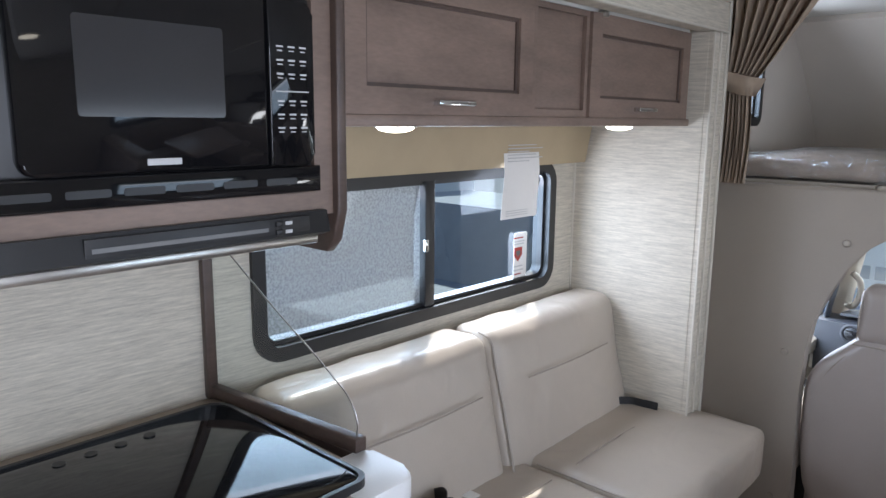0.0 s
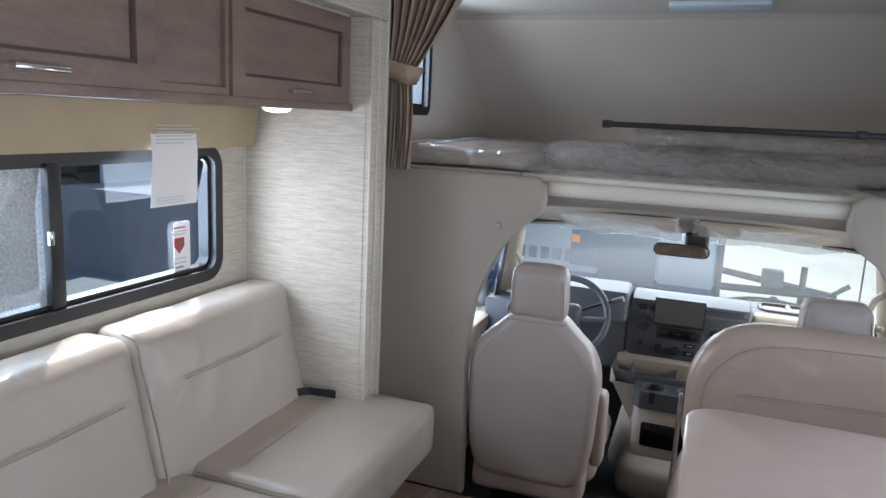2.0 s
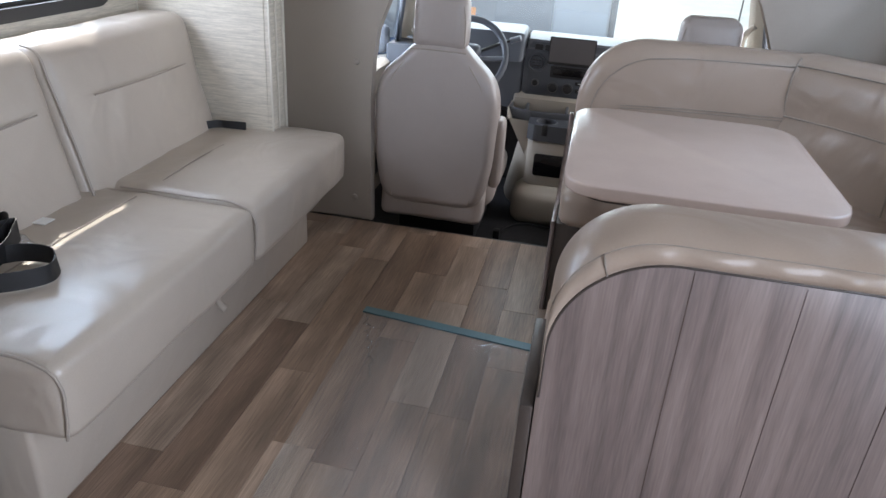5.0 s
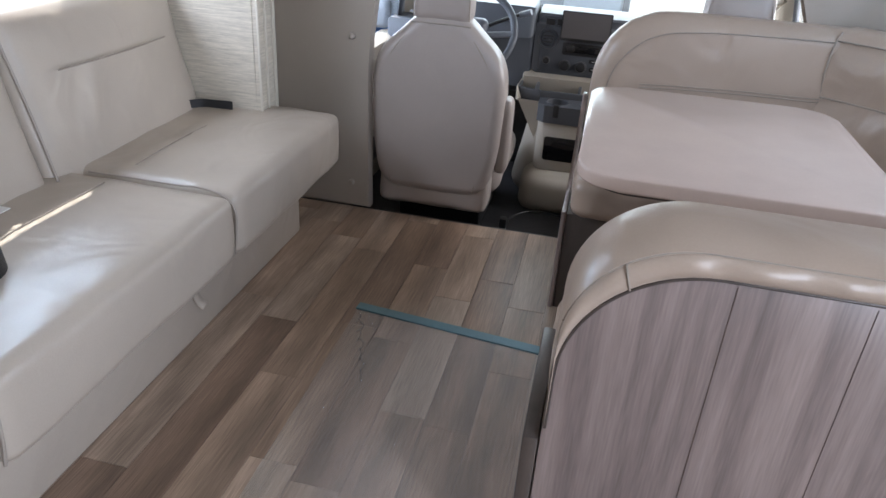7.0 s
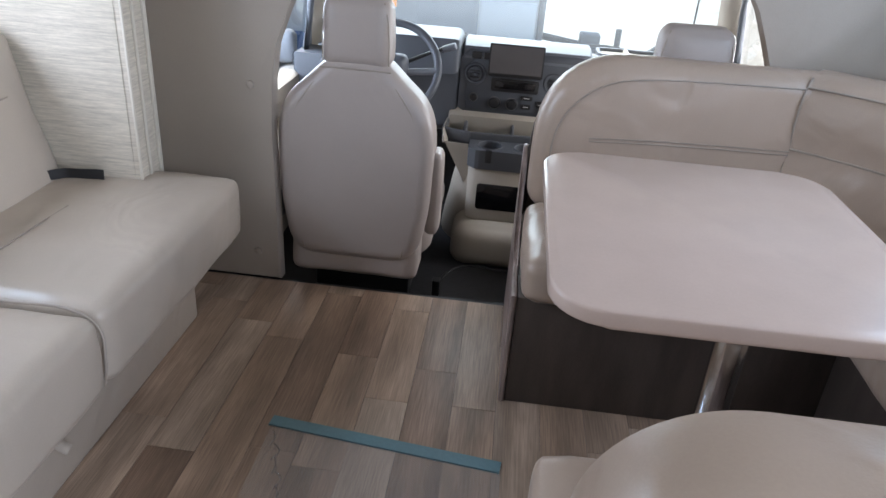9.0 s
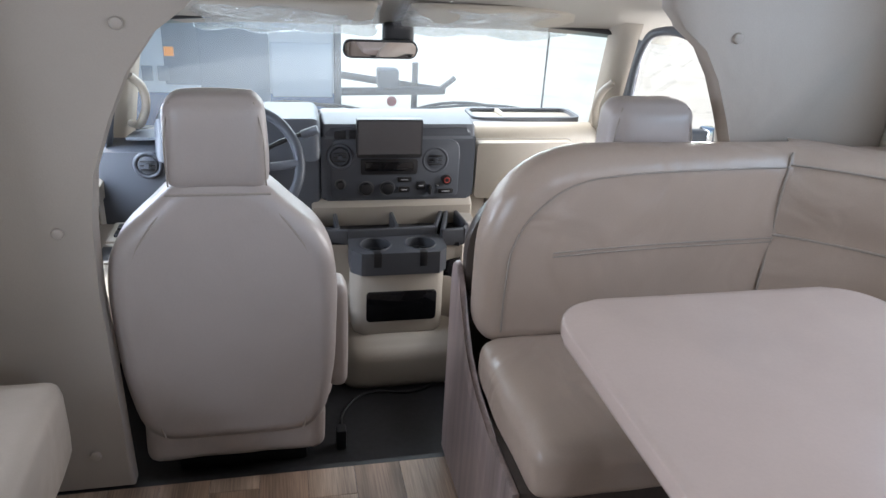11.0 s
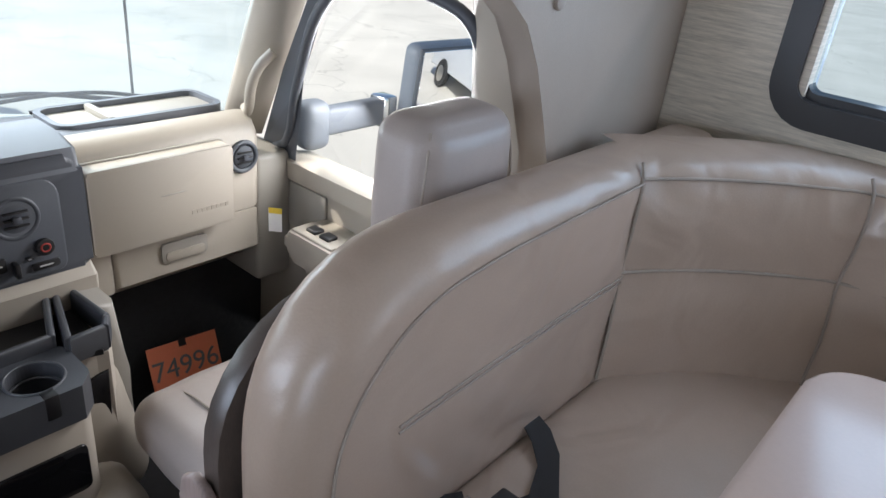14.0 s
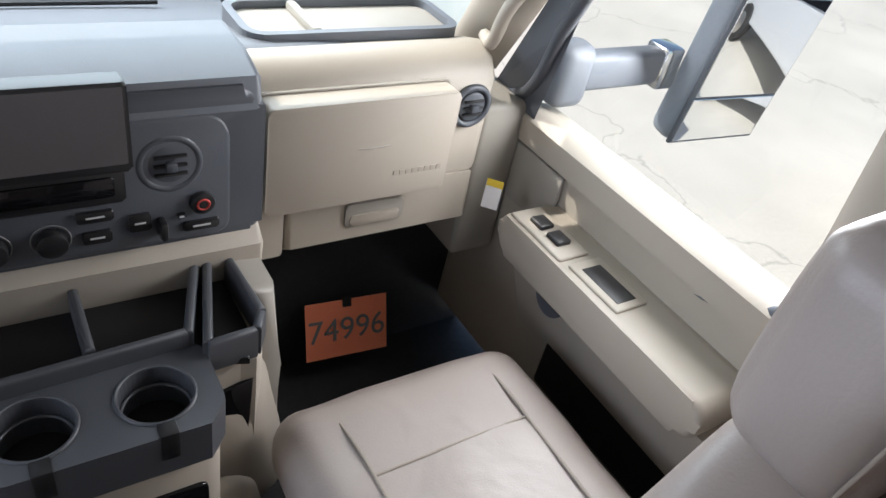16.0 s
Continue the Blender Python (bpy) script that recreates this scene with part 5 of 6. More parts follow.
# engine cover with cup-holder console
thing("engine_cover_console", (0.62, 4.05, CABZ), "cream engine cover with charcoal cup-holder console", "console")
soft("engine_cover", (0.42, 4.03, CABZ), (0.97, 4.45, 0.30), CREAM, 0.10, (0.0, 0.01, 0.0), 16, 0.004, bend=lambda v: (v.x * (1.0 - 0.2 * v.z / 0.3), v.y, v.z))
soft("cover_foot", (0.46, 3.87, CABZ - 0.02), (0.90, 4.15, 0.06), CREAM, 0.07, (0, 0.01, 0.01), 12, 0.003)
prism("console_body", [(0.385, 0.40), (0.52, 0.10), (0.555, 0.06), (0.74, 0.06), (0.78, 0.10), (0.895, 0.30), (0.90, 0.342), (0.385, 0.342)], "y", 4.035, 4.30, CREAM, 0.02, 3)
CO = [(0.54, 3.922), (0.785, 3.922), (0.812, 3.95), (0.82, 4.10), (0.50, 4.10), (0.51, 3.95)]
prism("cup_tray_front", CO, "z", 0.06, 0.29, CREAM, 0.012, 3)
# Black plate on the solid front paints the shade inside the bin.
prism("bin_opening", rounded((0.55, 0.115), (0.785, 0.225), (0.012,) * 4), "y", 3.916, 3.93, GLOSSB, 0.002, label="dark plate painted for the shade in the storage bin")


def cup_cell(poly, cx_, cy_, r_):
    """A block with a round well; poly: its convex outline."""
    outer_, inner_ = [], []
    for k in range(40):
        a = 2 * math.pi * k / 40
        d = Vector((math.cos(a), math.sin(a)))
        best = 9.0
        for q in range(len(poly)):
            p0, p1 = Vector(poly[q]) - Vector((cx_, cy_)), Vector(poly[(q + 1) % len(poly)]) - Vector((cx_, cy_))
            e = p1 - p0
            den = d.cross(e)
            if abs(den) > 1e-9:
                t, u = p0.cross(e) / den, p0.cross(d) / den
                if t > 0 and -1e-6 <= u <= 1 + 1e-6:
                    best = min(best, t)
        outer_.append((cx_ + d.x * best, cy_ + d.y * best))
        inner_.append((cx_ + d.x * r_, cy_ + d.y * r_))
    ring("cup_tray", outer_, inner_, "z", 0.290, 0.368, CONSOLE)
    torus("cup_rim", (cx_, cy_, 0.368), r_ + 0.002, 0.003, CONSOLE, None, 40)
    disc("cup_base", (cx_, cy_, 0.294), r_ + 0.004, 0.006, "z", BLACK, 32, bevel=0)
    torus("cup_step", (cx_, cy_, 0.335), r_ - 0.003, 0.003, CONSOLE, None, 40)
    box("cup_notch", (cx_ - 0.013, 3.9085, 0.318), (cx_ + 0.013, 3.935, 0.3705), BLACK, 0.003)


cup_cell([(0.535, 3.91), (0.66, 3.91), (0.66, 4.06), (0.50, 4.06), (0.50, 3.945)], 0.585, 3.985, 0.050)
cup_cell([(0.66, 3.91), (0.79, 3.91), (0.82, 3.945), (0.82, 4.06), (0.66, 4.06)], 0.735, 3.985, 0.050)
# upper organiser tray
prism("organiser_floor", [(0.39, 4.05), (0.53, 4.05), (0.80, 4.05), (0.88, 4.02), (0.90, 4.06), (0.90, 4.28), (0.39, 4.28)], "z", 0.335, 0.348, BLACK, 0.003)
for a, b in (((0.385, 4.09), (0.50, 4.05)), ((0.50, 4.05), (0.80, 4.065)), ((0.82, 4.03), (0.895, 4.035)), ((0.895, 4.035), (0.915, 4.07)), ((0.915, 4.07), (0.905, 4.24)), ((0.385, 4.09), (0.39, 4.24)), ((0.47, 4.07), (0.47, 4.22)), ((0.67, 4.07), (0.67, 4.22)), ((0.80, 4.06), (0.855, 4.22)), ((0.82, 4.03), (0.875, 4.22))):
    d_ = Vector((b[0] - a[0], b[1] - a[1], 0))
    n_ = Vector((-d_.y, d_.x, 0)).normalized() * 0.0075
    prism("organiser_wall", [(a[0] + n_.x, a[1] + n_.y), (a[0] - n_.x, a[1] - n_.y), (b[0] - n_.x, b[1] - n_.y), (b[0] + n_.x, b[1] + n_.y)], "z", 0.335, 0.398, CONSOLE, 0.007, 3)
prism("cover_flank", [(0.90, -0.10), (0.985, -0.10), (0.975, 0.20), (0.96, 0.385), (0.915, 0.39), (0.90, 0.2)], "y", 4.12, 4.42, CREAMD, 0.02, 3)
prism("side_bin", [(0.80, 4.05), (0.895, 4.03), (0.915, 4.06), (0.915, 4.2), (0.81, 4.2)], "z", 0.10, 0.34, CREAM, 0.01)
# Same for the side bin: its inner shade is a black plate.
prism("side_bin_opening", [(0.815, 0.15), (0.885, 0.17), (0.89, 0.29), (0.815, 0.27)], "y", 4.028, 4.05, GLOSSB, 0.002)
prism("stack_apron", [(4.21, 0.33), (4.33, 0.33), (4.33, 0.45), (4.235, 0.447), (4.20, 0.42)], "x", 0.39, 0.967, CREAM, 0.01, 3)

thing("floor_cable", (0.45, 3.8, CABZ), "thin black cable lying on the cab floor", "cable")
tube("cord", [(0.44, 3.62, CABZ + 0.006), (0.47, 3.78, CABZ + 0.006), (0.56, 3.86, CABZ + 0.006), (0.70, 3.845, CABZ + 0.006), (0.86, 3.93, CABZ + 0.006)], 0.005, BLACK)
box("plug", (0.425, 3.58, CABZ), (0.455, 3.62, CABZ + 0.07), BLACK, 0.006)

# footwell with the stock card
slab("firewall", [((0.93, 4.50, CABZ - 0.13), (1.70, 4.56, 0.40)), ((-0.40, 4.50, CABZ), (0.42, 4.56, 0.45))], RUBBER, "black carpeted firewall")
thing("stock_card", (1.3, 4.47, -0.20), "orange handwritten stock number card", "card")
TC = pose(0, 0, 0, 66, 0, -2) @ Matrix.Rotation(radians(-3), 4, "Z")
CC = Vector((1.290, 4.440, -0.112))
vs = [CC + TC @ Vector((u * 0.112, v * 0.076, w)) for w in (0, 0.001) for u, v in ((-1, -1), (1, -1), (1, 1), (-1, 1))]
put("card", vs, [(0, 3, 2, 1), (4, 5, 6, 7), (0, 1, 5, 4), (1, 2, 6, 5), (2, 3, 7, 6), (3, 0, 4, 7)], ORANGE)
write("number", "74996", 0.086, CC + TC @ Vector((0.0, -0.005, 0.0018)), INK, TC)
vs = [CC + TC @ Vector((u * 0.012, 0.07 + v * 0.014, 0.0025)) for u, v in ((-1, -1), (1, -1), (1, 1), (-1, 1))]
put("tape", vs, [(0, 1, 2, 3)], BLACK)

# ---- cab shell ----
# headliner from the bunk lip down to the windshield
rows = []
for i in range(21):
    x = -0.34 + 1.99 * i / 20
    e_ = abs(x - CX) / 0.995
    rows.append([(x, 3.425, 1.275 - 0.09 * e_ ** 3), (x, 3.46, 1.235 - 0.09 * e_ ** 3), (x, 3.60, 1.235 - 0.11 * e_ ** 3), (x, 4.0, 1.195 - 0.12 * e_ ** 3), (x, 4.25 - 0.10 * e_ ** 2, 1.10 - 0.06 * e_ ** 3), (x, 4.34 - 0.14 * e_ ** 2, 1.045 - 0.03 * e_ ** 3)])
loose()
tagged(loft("headliner", rows, CREAMD, 0.02), "grey-beige cab headliner", kind="structure")
tagged(box("trim_bunk_lip", (0.16, 3.40, 1.245), (1.17, 3.47, 1.30), TRIM, 0.02, 4), "cream padded lip under the bunk", kind="structure")
tagged(box("trim_bunk_riser", (0.05, 3.44, 1.28), (1.26, 3.80, 1.322), TRIM, 0.01, 3), "cream bunk step", kind="structure")
thing("windshield", (CX, 4.6, 0.62), "large clear vehicle windshield", "windshield", kind="structure")
rows = []
for i in range(17):
    x = -0.32 + 1.95 * i / 16
    e_ = abs(x - CX) / 0.975
    rows.append([(CX + (x - CX) * (1.0 - 0.14 * k / 6), (4.85 - 0.22 * e_ ** 2.2) * (1 - k / 6) + (4.33 - 0.16 * e_ ** 2.2) * k / 6, 0.575 + 0.48 * k / 6 - 0.02 * e_ ** 3 * k / 6) for k in range(7)])
g = loft("glass", rows, SHIELD)
g.visible_shadow = False
tube("top_band", [r[6] for r in rows], 0.012, BLACK)
tube("bottom_band", [r[0] for r in rows], 0.014, BLACK)
for k in (0, -1):
    tube("edge_band", rows[k], 0.010, BLACK)
for k, (xa, xb) in enumerate(((0.05, 0.60), (0.70, 1.30))):
    thing("sun_visor", ((xa + xb) / 2, 4.2, 1.09), "beige sun visor folded up in plastic film", "sun visor", "sun visors")
    soft("visor", (xa, 4.12, 1.062), (xb, 4.30, 1.082), CREAM, 0.009, (0, 0, 0), 8, bend=lambda v: (v.x, v.y, v.z - 0.45 * v.y))
    soft("film", (xa - 0.02, 4.13, 1.045), (xb + 0.02, 4.36, 1.084), FILM, 0.012, (0, 0, 0.004), 16, 0.02, bend=lambda v: (v.x, v.y, v.z - 0.5 * v.y))
thing("rear_view_mirror", (0.63, 4.28, 0.95), "black rear-view mirror on the windshield", "mirror")
prism("case", rounded((0.505, 0.922), (0.757, 0.982), (0.025,) * 4), "y", 4.275, 4.30, BLACK, 0.008, 3)
prism("glass", rounded((0.512, 0.928), (0.750, 0.976), (0.02,) * 4), "y", 4.2735, 4.2755, MIRROR, 0)
soft("mount", (0.64, 4.30, 0.96), (0.75, 4.38, 1.04), BLACK, 0.02, (0, 0, 0), 8)
tube("stem", [(0.64, 4.30, 0.955), (0.67, 4.34, 0.98)], 0.012, BLACK)


def side_door(sx, name, label):
    """Cab door; sx: +1 passenger side, -1 driver side, mirrored about the cab's middle."""
    def X(x):
        return CX + sx * (x - CX)

    def B(nm, lo, hi, m, r=0.01, seg=3, label=""):
        a, b = X(lo[0]), X(hi[0])
        return box(nm, (min(a, b), lo[1], lo[2]), (max(a, b), hi[1], hi[2]), m, r, seg, label)

    thing(name, (X(1.62), 3.9, CABZ), label, "door", "cab doors", "structure")
    pr = [(X(1.60), 0.525), (X(1.605), 0.42), (X(1.60), 0.28), (X(1.61), 0.10), (X(1.60), CABZ), (X(1.68), CABZ), (X(1.68), 0.50)]
    prism("panel", pr, "y", 3.44, 4.50, CREAM, 0.008)
    prism("sill", [(X(1.585), 0.47), (X(1.583), 0.525), (X(1.61), 0.545), (X(1.68), 0.53), (X(1.68), 0.46)], "y", 3.44, 4.36, CREAM, 0.008, 3)
    prism("armrest", rounded((3.62, 0.305), (4.19, 0.392), (0.04, 0.04, 0.02, 0.03)), "x", min(X(1.468), X(1.605)), max(X(1.468), X(1.605)), CREAM, 0.015, 3)
    prism("armrest_skirt", [(X(1.500), 0.315), (X(1.604), 0.315), (X(1.604), 0.08), (X(1.585), 0.08)], "y", 3.60, 4.17, CREAM, 0.012, 3)
    B("switch_panel", (1.478, 4.01, 0.384), (1.555, 4.175, 0.398), CREAM, 0.005)
    for k in range(2):
        B("switch", (1.50, 4.045 + 0.055 * k, 0.394), (1.535, 4.085 + 0.055 * k, 0.407), BLACK, 0.004)
    B("pull_cup", (1.487, 3.855, 0.384), (1.567, 3.995, 0.3975), CREAM, 0.004)
    # Shade inside the cream pull cup, painted as a black plate on top.
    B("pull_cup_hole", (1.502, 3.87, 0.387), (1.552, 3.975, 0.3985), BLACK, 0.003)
    a, b = X(1.500), X(1.526)
    disc("handle_cup", ((a + b) / 2, 4.02, 0.285), 0.042, 0.03, "x", DASH, 28)
    B("handle", (1.494, 3.975, 0.272), (1.508, 4.055, 0.292), BLACK, 0.005)
    B("map_pocket", (1.575, 3.55, -0.02), (1.605, 4.05, 0.17), BLACK, 0.01)
    for k in range(7):
        B("speaker_slot", (1.594, 3.62 + 0.04 * k, 0.19), (1.5995, 3.628 + 0.04 * k, 0.215), CREAMD, 0.001)
    B("speaker", (1.592, 4.17, 0.32), (1.602, 4.34, 0.46), CREAMD, 0.01)
    # window frame, leaning in towards the roof
    F = [(1.600, 4.40, 0.53), (1.60, 3.66, 0.53), (1.555, 3.63, 0.75), (1.475, 3.62, 1.03), (1.455, 3.70, 1.075), (1.44, 3.92, 1.075), (1.455, 4.02, 1.03), (1.53, 4.22, 0.78), (1.585, 4.335, 0.58)]
    tube("window_seal", [(X(x), y, z) for x, y, z in F], 0.014, DASH, cyclic=True)
    g_ = put("pane", [(X(x + 0.012), y, z) for x, y, z in F], [tuple(range(len(F)))], GLASS)
    g_.visible_shadow = False
    # mirror triangle
    put("mirror_triangle", [(X(x), y, z) for x, y, z in ((1.59, 4.46, 0.53), (1.59, 4.30, 0.53), (1.535, 4.20, 0.80), (1.46, 4.03, 1.03), (1.47, 4.10, 1.03), (1.545, 4.30, 0.80))], [(0, 1, 2, 5), (5, 2, 3, 4)], DASH)
    disc("lock_button", (X(1.625), 3.66, 0.548), 0.012, 0.012, "z", BLACK, 16)


side_door(1, "passenger_door", "cream cab door with armrest and window")
side_door(-1, "driver_door", "cream cab door with armrest and window")
for sx in (1, -1):
    def X(x):
        return CX + sx * (x - CX)
    loose()
    rows = []
    for k in range(7):
        u = k / 6
        c = Vector((1.60 - 0.15 * u, 4.58 - 0.42 * u, 0.55 + 0.53 * u))
        rows.append([(X(c.x + 0.04), c.y + 0.05, c.z), (X(c.x - 0.03), c.y + 0.06, c.z), (X(c.x - 0.055), c.y + 0.01, c.z), (X(c.x - 0.03), c.y - 0.05, c.z), (X(c.x + 0.02), c.y - 0.08, c.z)])
    tagged(loft("pillar_front", rows, CREAM, 0.01), "cream windshield pillar trim", kind="structure")
    tube_ob = tube("grab_handle", [(X(1.52), 4.44, 0.66), (X(1.475), 4.36, 0.68), (X(1.44), 4.26, 0.82), (X(1.47), 4.24, 0.86)], 0.014, CREAM)
    tagged(tube_ob, "cream grab handle on the windshield pillar", "grab handle")
    rows = []
    for k in range(7):
        u = k / 6
        rows.append([(X(1.62 - 0.15 * u ** 1.5), 3.64, CABZ + 1.30 * u), (X(1.585 - 0.15 * u ** 1.5), 3.60, CABZ + 1.30 * u), (X(1.56 - 0.15 * u ** 1.5), 3.54, CABZ + 1.30 * u), (X(1.57 - 0.15 * u ** 1.5), 3.44, CABZ + 1.30 * u), (X(1.62 - 0.10 * u), 3.40, CABZ + 1.30 * u)])
    tagged(loft("pillar_side", rows, CREAM, 0.01), "cream door pillar trim", kind="structure")
    slab("cab_side_fill", [((min(X(1.66), X(1.82)), 3.42, CABZ), (max(X(1.66), X(1.82)), 3.46, 1.3)), ((min(X(1.69), X(1.70)), 3.42, CABZ - 0.05), (max(X(1.69), X(1.70)), 4.8, 0.45))], CREAMD)
    e = thing("shoulder_belt", (X(1.53), 3.53, 0.9), "grey shoulder belt with guide on the pillar", "seat belt", "shoulder belts")
    tube("webbing", [(X(1.50), 3.55, 0.98), (X(1.52), 3.53, 0.80), (X(1.55), 3.52, 0.40), (X(1.57), 3.50, 0.05)], 0.002, CREAMD, flat=0.022)
    soft("guide", (X(1.495) - 0.02, 3.53, 0.93), (X(1.495) + 0.02, 3.58, 1.01), BLACK, 0.015, (0, 0, 0), 6)
    soft("tongue", (X(1.51) - 0.012, 3.52, 0.82), (X(1.51) + 0.012, 3.56, 0.87), CREAM, 0.01, (0, 0, 0), 6)
    # tow mirror outside
    thing("side_mirror", (X(1.65), 4.33, 0.55), "towing side mirror on a long grey arm", "mirror", "side mirrors")
    box("foot", (min(X(1.625), X(1.72)), 4.29, 0.545), (max(X(1.625), X(1.72)), 4.37, 0.69), DASHT, 0.03, 4)
    for zz, nm in ((0.625, "arm"),):
        prism(nm, rounded((4.295, zz - 0.042), (4.345, zz + 0.042), (0.015,) * 4), "x", min(X(1.70), X(1.93)), max(X(1.70), X(1.93)), DASHT, 0.01, 3)
    box("arm_socket", (min(X(1.92), X(1.98)), 4.285, 0.575), (max(X(1.92), X(1.98)), 4.355, 0.675), CHROME, 0.01)
    tm = Matrix.Rotation(radians(-5 * sx), 4, "Z") @ Matrix.Rotation(radians(6), 4, "X")
    hc = Vector((X(2.125), 4.25, 0.650))

    def head(nm, w, h, d, off, m, r):
        c = hc + tm @ Vector(off)
        box(nm, (c.x - w, c.y - d, c.z - h), (c.x + w, c.y + d, c.z + h), m, r, 4, turn=tm)

    head("housing", 0.148, 0.195, 0.04, (0, 0, 0), CARG, 0.03)
    head("bezel", 0.144, 0.191, 0.006, (0, -0.040, 0), DASHT, 0.005)
    head("glass", 0.136, 0.122, 0.003, (0, -0.046, 0.062), MIRROR, 0.002)
    head("wide_glass", 0.136, 0.058, 0.003, (0, -0.046, -0.124), MIRROR, 0.002)
thing("door_tag", (1.50, 4.27, 0.36), "small yellow and white warning tag hanging at the dash", "tag")
put("tag", [(1.455, 4.245, 0.44), (1.485, 4.225, 0.435), (1.49, 4.23, 0.36), (1.46, 4.25, 0.365)], [(0, 1, 2, 3)], PAPER)
put("tag_band", [(1.455, 4.244, 0.441), (1.485, 4.224, 0.436), (1.486, 4.225, 0.418), (1.456, 4.245, 0.423)], [(0, 1, 2, 3)], mat("yellow_print", (0.7, 0.5, 0.05), 0.6))

# ---- outside ----
GZ = -1.0
loose()
ob = put("ground", [(-1500, -1500, GZ), (1500, -1500, GZ), (1500, 1500, GZ), (-1500, 1500, GZ)], [(0, 1, 2, 3)], CONC)
tagged(ob, "bright sunlit concrete lot", kind="structure")
rows = []
for i in range(17):
    x = -0.25 + 1.8 * i / 16
    e_ = abs(x - CX) / 0.9
    rows.append([(x, 4.90 - 0.2 * e_ ** 2, 0.535), (x, 5.2 - 0.2 * e_ ** 2, 0.50), (x, 5.6 - 0.25 * e_ ** 2, 0.42 - 0.04 * e_ ** 2), (x, 5.75 - 0.3 * e_ ** 2, 0.25)])
thing("hood", (CX, 5.3, 0.4), "white vehicle hood beyond the windshield", "hood")
loft("panel", rows, CARW, 0.01)
thing("wipers", (CX, 4.88, 0.58), "pair of black windshield wipers", "wiper")
for xa, xb in ((0.0, 0.62), (0.72, 1.35)):
    tube("arm", [(xa, 4.87, 0.575), ((xa + xb) / 2, 4.87, 0.645), (xb, 4.80, 0.615)], 0.007, BLACK)
    tube("blade", [(xa + 0.12, 4.84, 0.625), (xb - 0.1, 4.83, 0.640), (xb + 0.1, 4.78, 0.612)], 0.006, BLACK)
thing("antenna", (1.62, 5.1, 0.5), "thin black radio antenna", "antenna")
tube("mast", [(1.55, 5.15, 0.45), (1.55, 5.15, 1.3)], 0.005, BLACK)


def trailer(name, x0, x1, y0, y1, z1, label, stripe, high):
    thing(name, ((x0 + x1) / 2, (y0 + y1) / 2, GZ), label, "trailer", "parked trailers")
    box("body", (x0, y0, GZ + 0.3), (x1, y1, z1), CARW, 0.12, 4)
    box("stripe", (x0 - 0.01, y0 - 0.01, GZ + (0.75 if high else 0.25)), (x1 + 0.01, y1 + 0.01, GZ + (1.25 if high else 0.62)), stripe, 0.02)
    box("skirt", (x0 + 0.05, y0 + 0.05, GZ + 0.4), (x1 - 0.05, y1 - 0.05, GZ + 0.6), DASH, 0.02)
    L = x1 - x0
    for k in range(3):
        a = x0 + L * (0.12 + 0.3 * k)
        box("window", (a, y0 - 0.015, GZ + 1.5), (a + L * 0.17, y0 + 0.01, GZ + 2.1), GLOSSB, 0.01)
        a2 = y0 + (y1 - y0) * (0.12 + 0.3 * k)
        box("window", (x1 - 0.01, a2, GZ + 1.5), (x1 + 0.015, a2 + (y1 - y0) * 0.17, GZ + 2.1), GLOSSB, 0.01)
    box("door", (x0 + L * 0.78, y0 - 0.012, GZ + 0.7), (x0 + L * 0.88, y0 + 0.01, GZ + 2.5), CARG, 0.01)
    for k in (0.35, 0.5):
        disc("wheel", (x0 + L * k, y0 + 0.1, GZ + 0.34), 0.34, 0.22, "y", TYRE, 28, bevel=0.03)
        disc("wheel", (x1 - 0.1, y0 + (y1 - y0) * k, GZ + 0.34), 0.34, 0.22, "x", TYRE, 28, bevel=0.03)


trailer("travel_trailer", -7.5, 0.95, 10.0, 12.5, 2.3, "white travel trailer with blue stripe parked ahead", CARB, False)
box("dark_panel", (-0.55, 9.985, -0.62), (0.18, 10.01, 0.30), CARG, 0.01)
box("white_panel", (0.20, 9.98, -0.42), (0.86, 10.01, 0.17), CARW, 0.01)
box("corner_strip", (0.88, 9.975, -0.6), (0.96, 10.02, 2.0), DASH, 0.01)
box("marker", (-0.9, 9.98, 0.0), (-0.8, 10.01, 0.1), AMBER, 0.01)
trailer("fifth_wheel_trailer", -7.6, -5.1, -3.0, 7.5, 2.4, "white parked motorhome beside the slide-out", CARG, True)
loose()
thing("trailer_lettering", (-1.25, 9.985, -0.18), "blue-grey lettering band on the parked trailer", "lettering")
for k in range(5):
    box("letter_bar", (-1.62 + 0.16 * k, 9.978, -0.26), (-1.51 + 0.16 * k, 9.99, -0.10), CARG, 0.004)


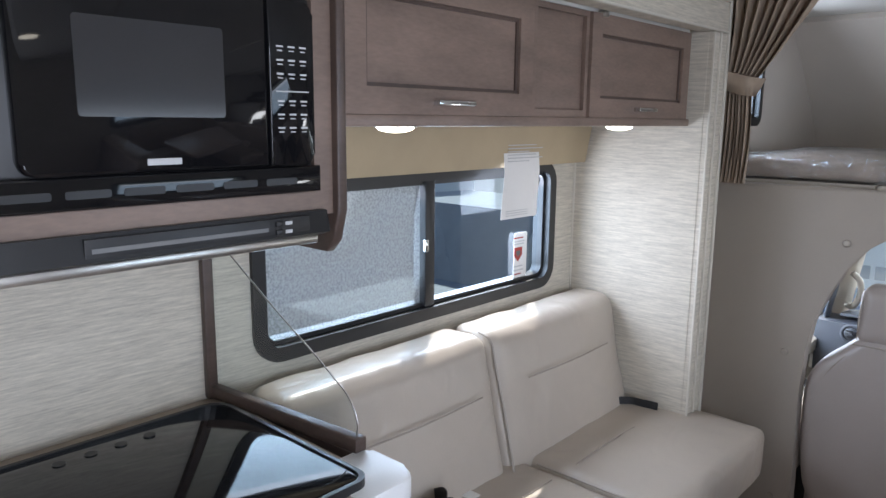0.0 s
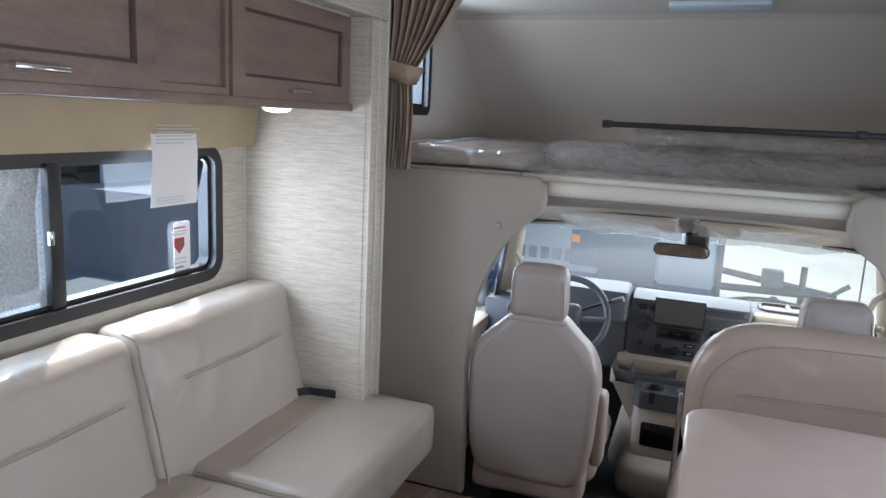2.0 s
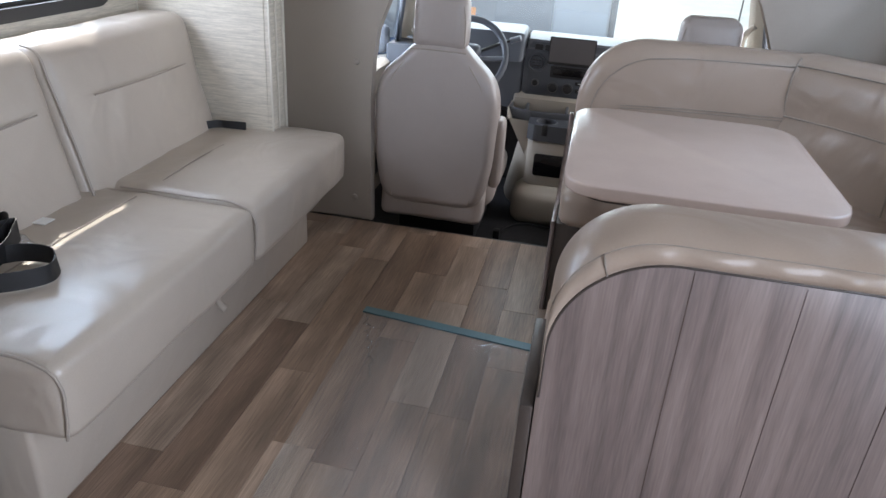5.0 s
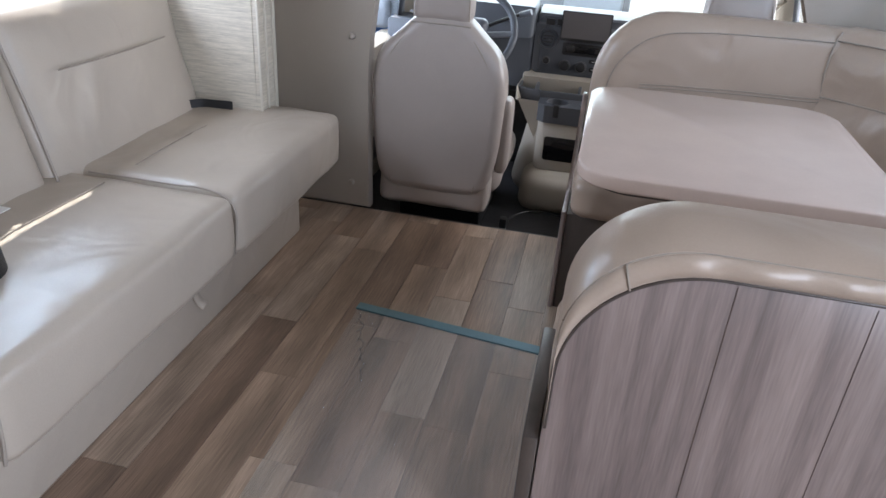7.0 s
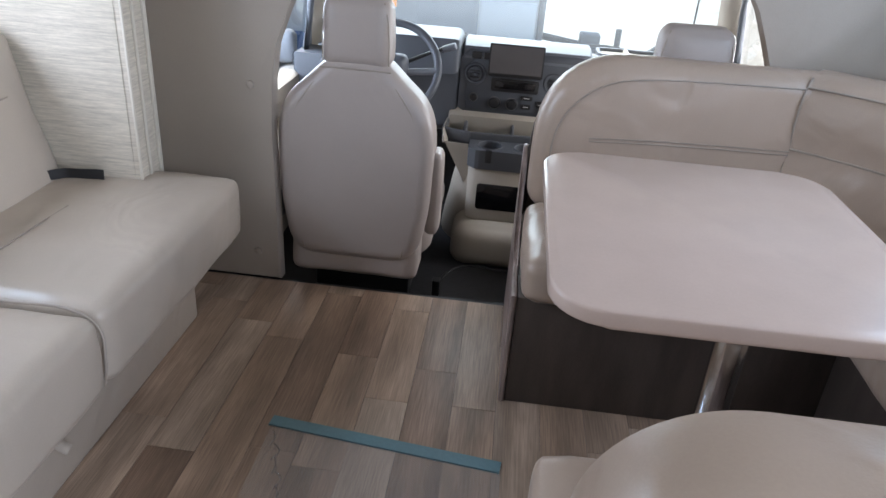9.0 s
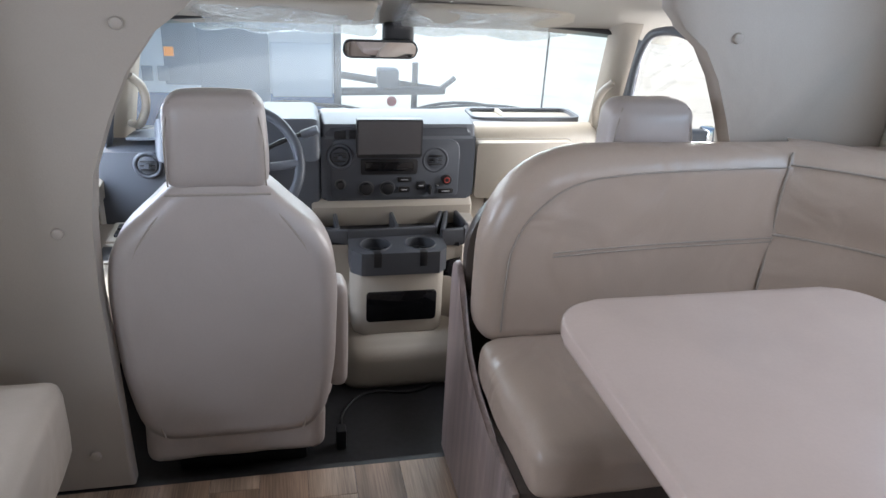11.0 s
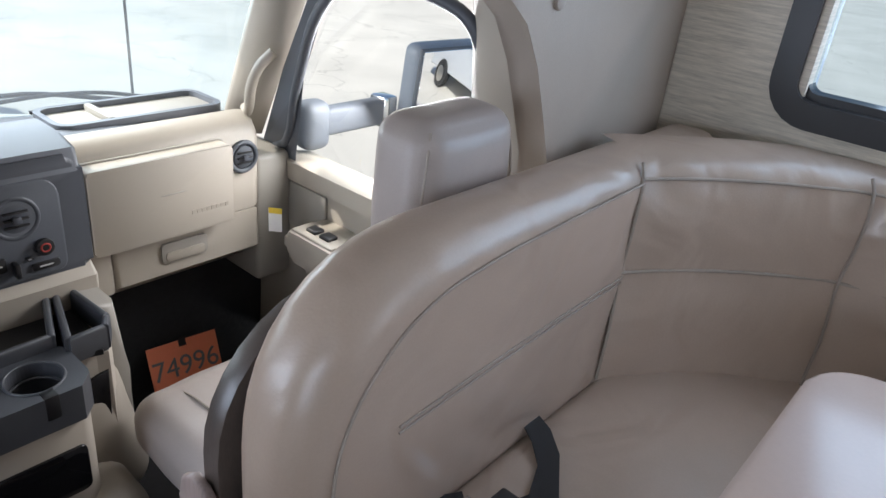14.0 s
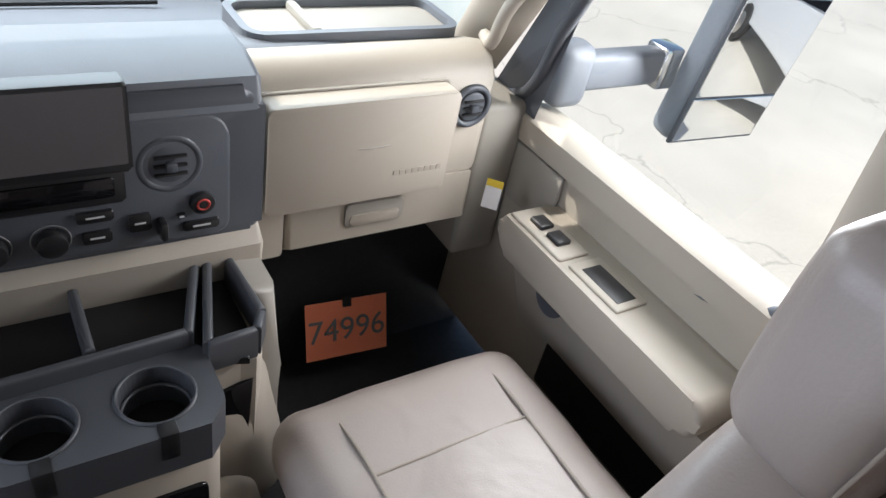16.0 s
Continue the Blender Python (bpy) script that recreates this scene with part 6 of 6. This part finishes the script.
def pickup(name, x, y, body, label, rz=0.0):
    e = thing(name, (x, y, GZ), label, "car", "parked cars")
    prism("body", [(y - 2.6, GZ + 0.45), (y + 2.5, GZ + 0.45), (y + 2.55, GZ + 0.95), (y + 2.4, GZ + 1.1), (y + 1.1, GZ + 1.15), (y + 0.4, GZ + 1.75), (y - 0.9, GZ + 1.78), (y - 1.2, GZ + 1.15), (y - 2.6, GZ + 1.12)], "x", x - 0.95, x + 0.95, body, 0.06, 3)
    for s in (-0.955, 0.955):
        prism("side_glass", [(y + 0.95, GZ + 1.18), (y + 0.38, GZ + 1.66), (y - 0.8, GZ + 1.68), (y - 1.0, GZ + 1.18)], "x", x + s - 0.01, x + s + 0.01, GLOSSB, 0)
        for wy in (1.65, -1.6):
            disc("wheel", (x + s * 0.92, y + wy, GZ + 0.38), 0.38, 0.26, "x", TYRE, 32, bevel=0.04)
            disc("rim", (x + s * 1.05, y + wy, GZ + 0.38), 0.22, 0.03, "x", STEEL, 24)
        box("lamp", (x + s * 0.75 - 0.12, y + 2.5, GZ + 0.85), (x + s * 0.75 + 0.12, y + 2.57, GZ + 1.0), WHITE, 0.02)
        box("tail_lamp", (x + s * 0.9 - 0.06, y - 2.63, GZ + 0.8), (x + s * 0.9 + 0.06, y - 2.55, GZ + 1.08), AMBER, 0.02)
    return e


pickup("pickup_truck", 5.6, 2.3, CARW, "white pickup truck parked on the lot")
pickup("pickup_truck", -3.7, 6.3, CARG, "grey pickup truck parked beside the slide-out")
thing("tow_frame", (1.6, 10.5, GZ), "dark trailer hitch frame with jack on the lot", "trailer hitch")
tube("beam", [(0.8, 10.3, -0.42), (2.35, 10.9, -0.52)], 0.05, BLACK, smooth=False)
tube("beam", [(0.8, 11.6, -0.42), (2.35, 10.9, -0.52)], 0.05, BLACK, smooth=False)
tube("jack", [(1.95, 10.8, GZ), (1.95, 10.8, -0.15)], 0.04, BLACK, smooth=False)
box("battery", (1.45, 10.5, -0.42), (1.7, 10.75, -0.20), DASH, 0.02)
disc("reflector", (1.6, 10.4, -0.55), 0.06, 0.02, "y", RED, 20)
tube("coupler", [(2.3, 10.9, -0.50), (2.5, 10.95, -0.36)], 0.04, BLACK, smooth=False)
box("foot", (1.85, 10.7, GZ), (2.05, 10.9, GZ + 0.03), BLACK, 0.01)

# ---- floor planks, one by one ----
rng = random.Random(4)
PW = 0.122
shared = {}
x = -0.521
while x < RX:
    y = -2.19
    while y < FY - 0.01:
        L = rng.random() * 0.4 + 0.1 if y < -2.1 else rng.choice((0.36, 0.48, 0.60, 0.78))
        y1 = min(y + L, FY - 0.002)
        if y1 > -2.2:
            x1 = min(x + PW, RX)
            key = (round(x1 - x, 3), round(y1 - y, 3))
            if key not in shared:
                loose()
                o_ = box("plank", (0, 0, -0.003), (key[0] - 0.0012, key[1] - 0.0012, 0.0), PLANK, 0.0004, 1)
                shared[key] = o_.data
                bpy.data.objects.remove(o_)
            p = new("plank", shared[key])
            p.location = (x, y, 0)
            p.parent = floor_ob
        y = y1
    x += PW
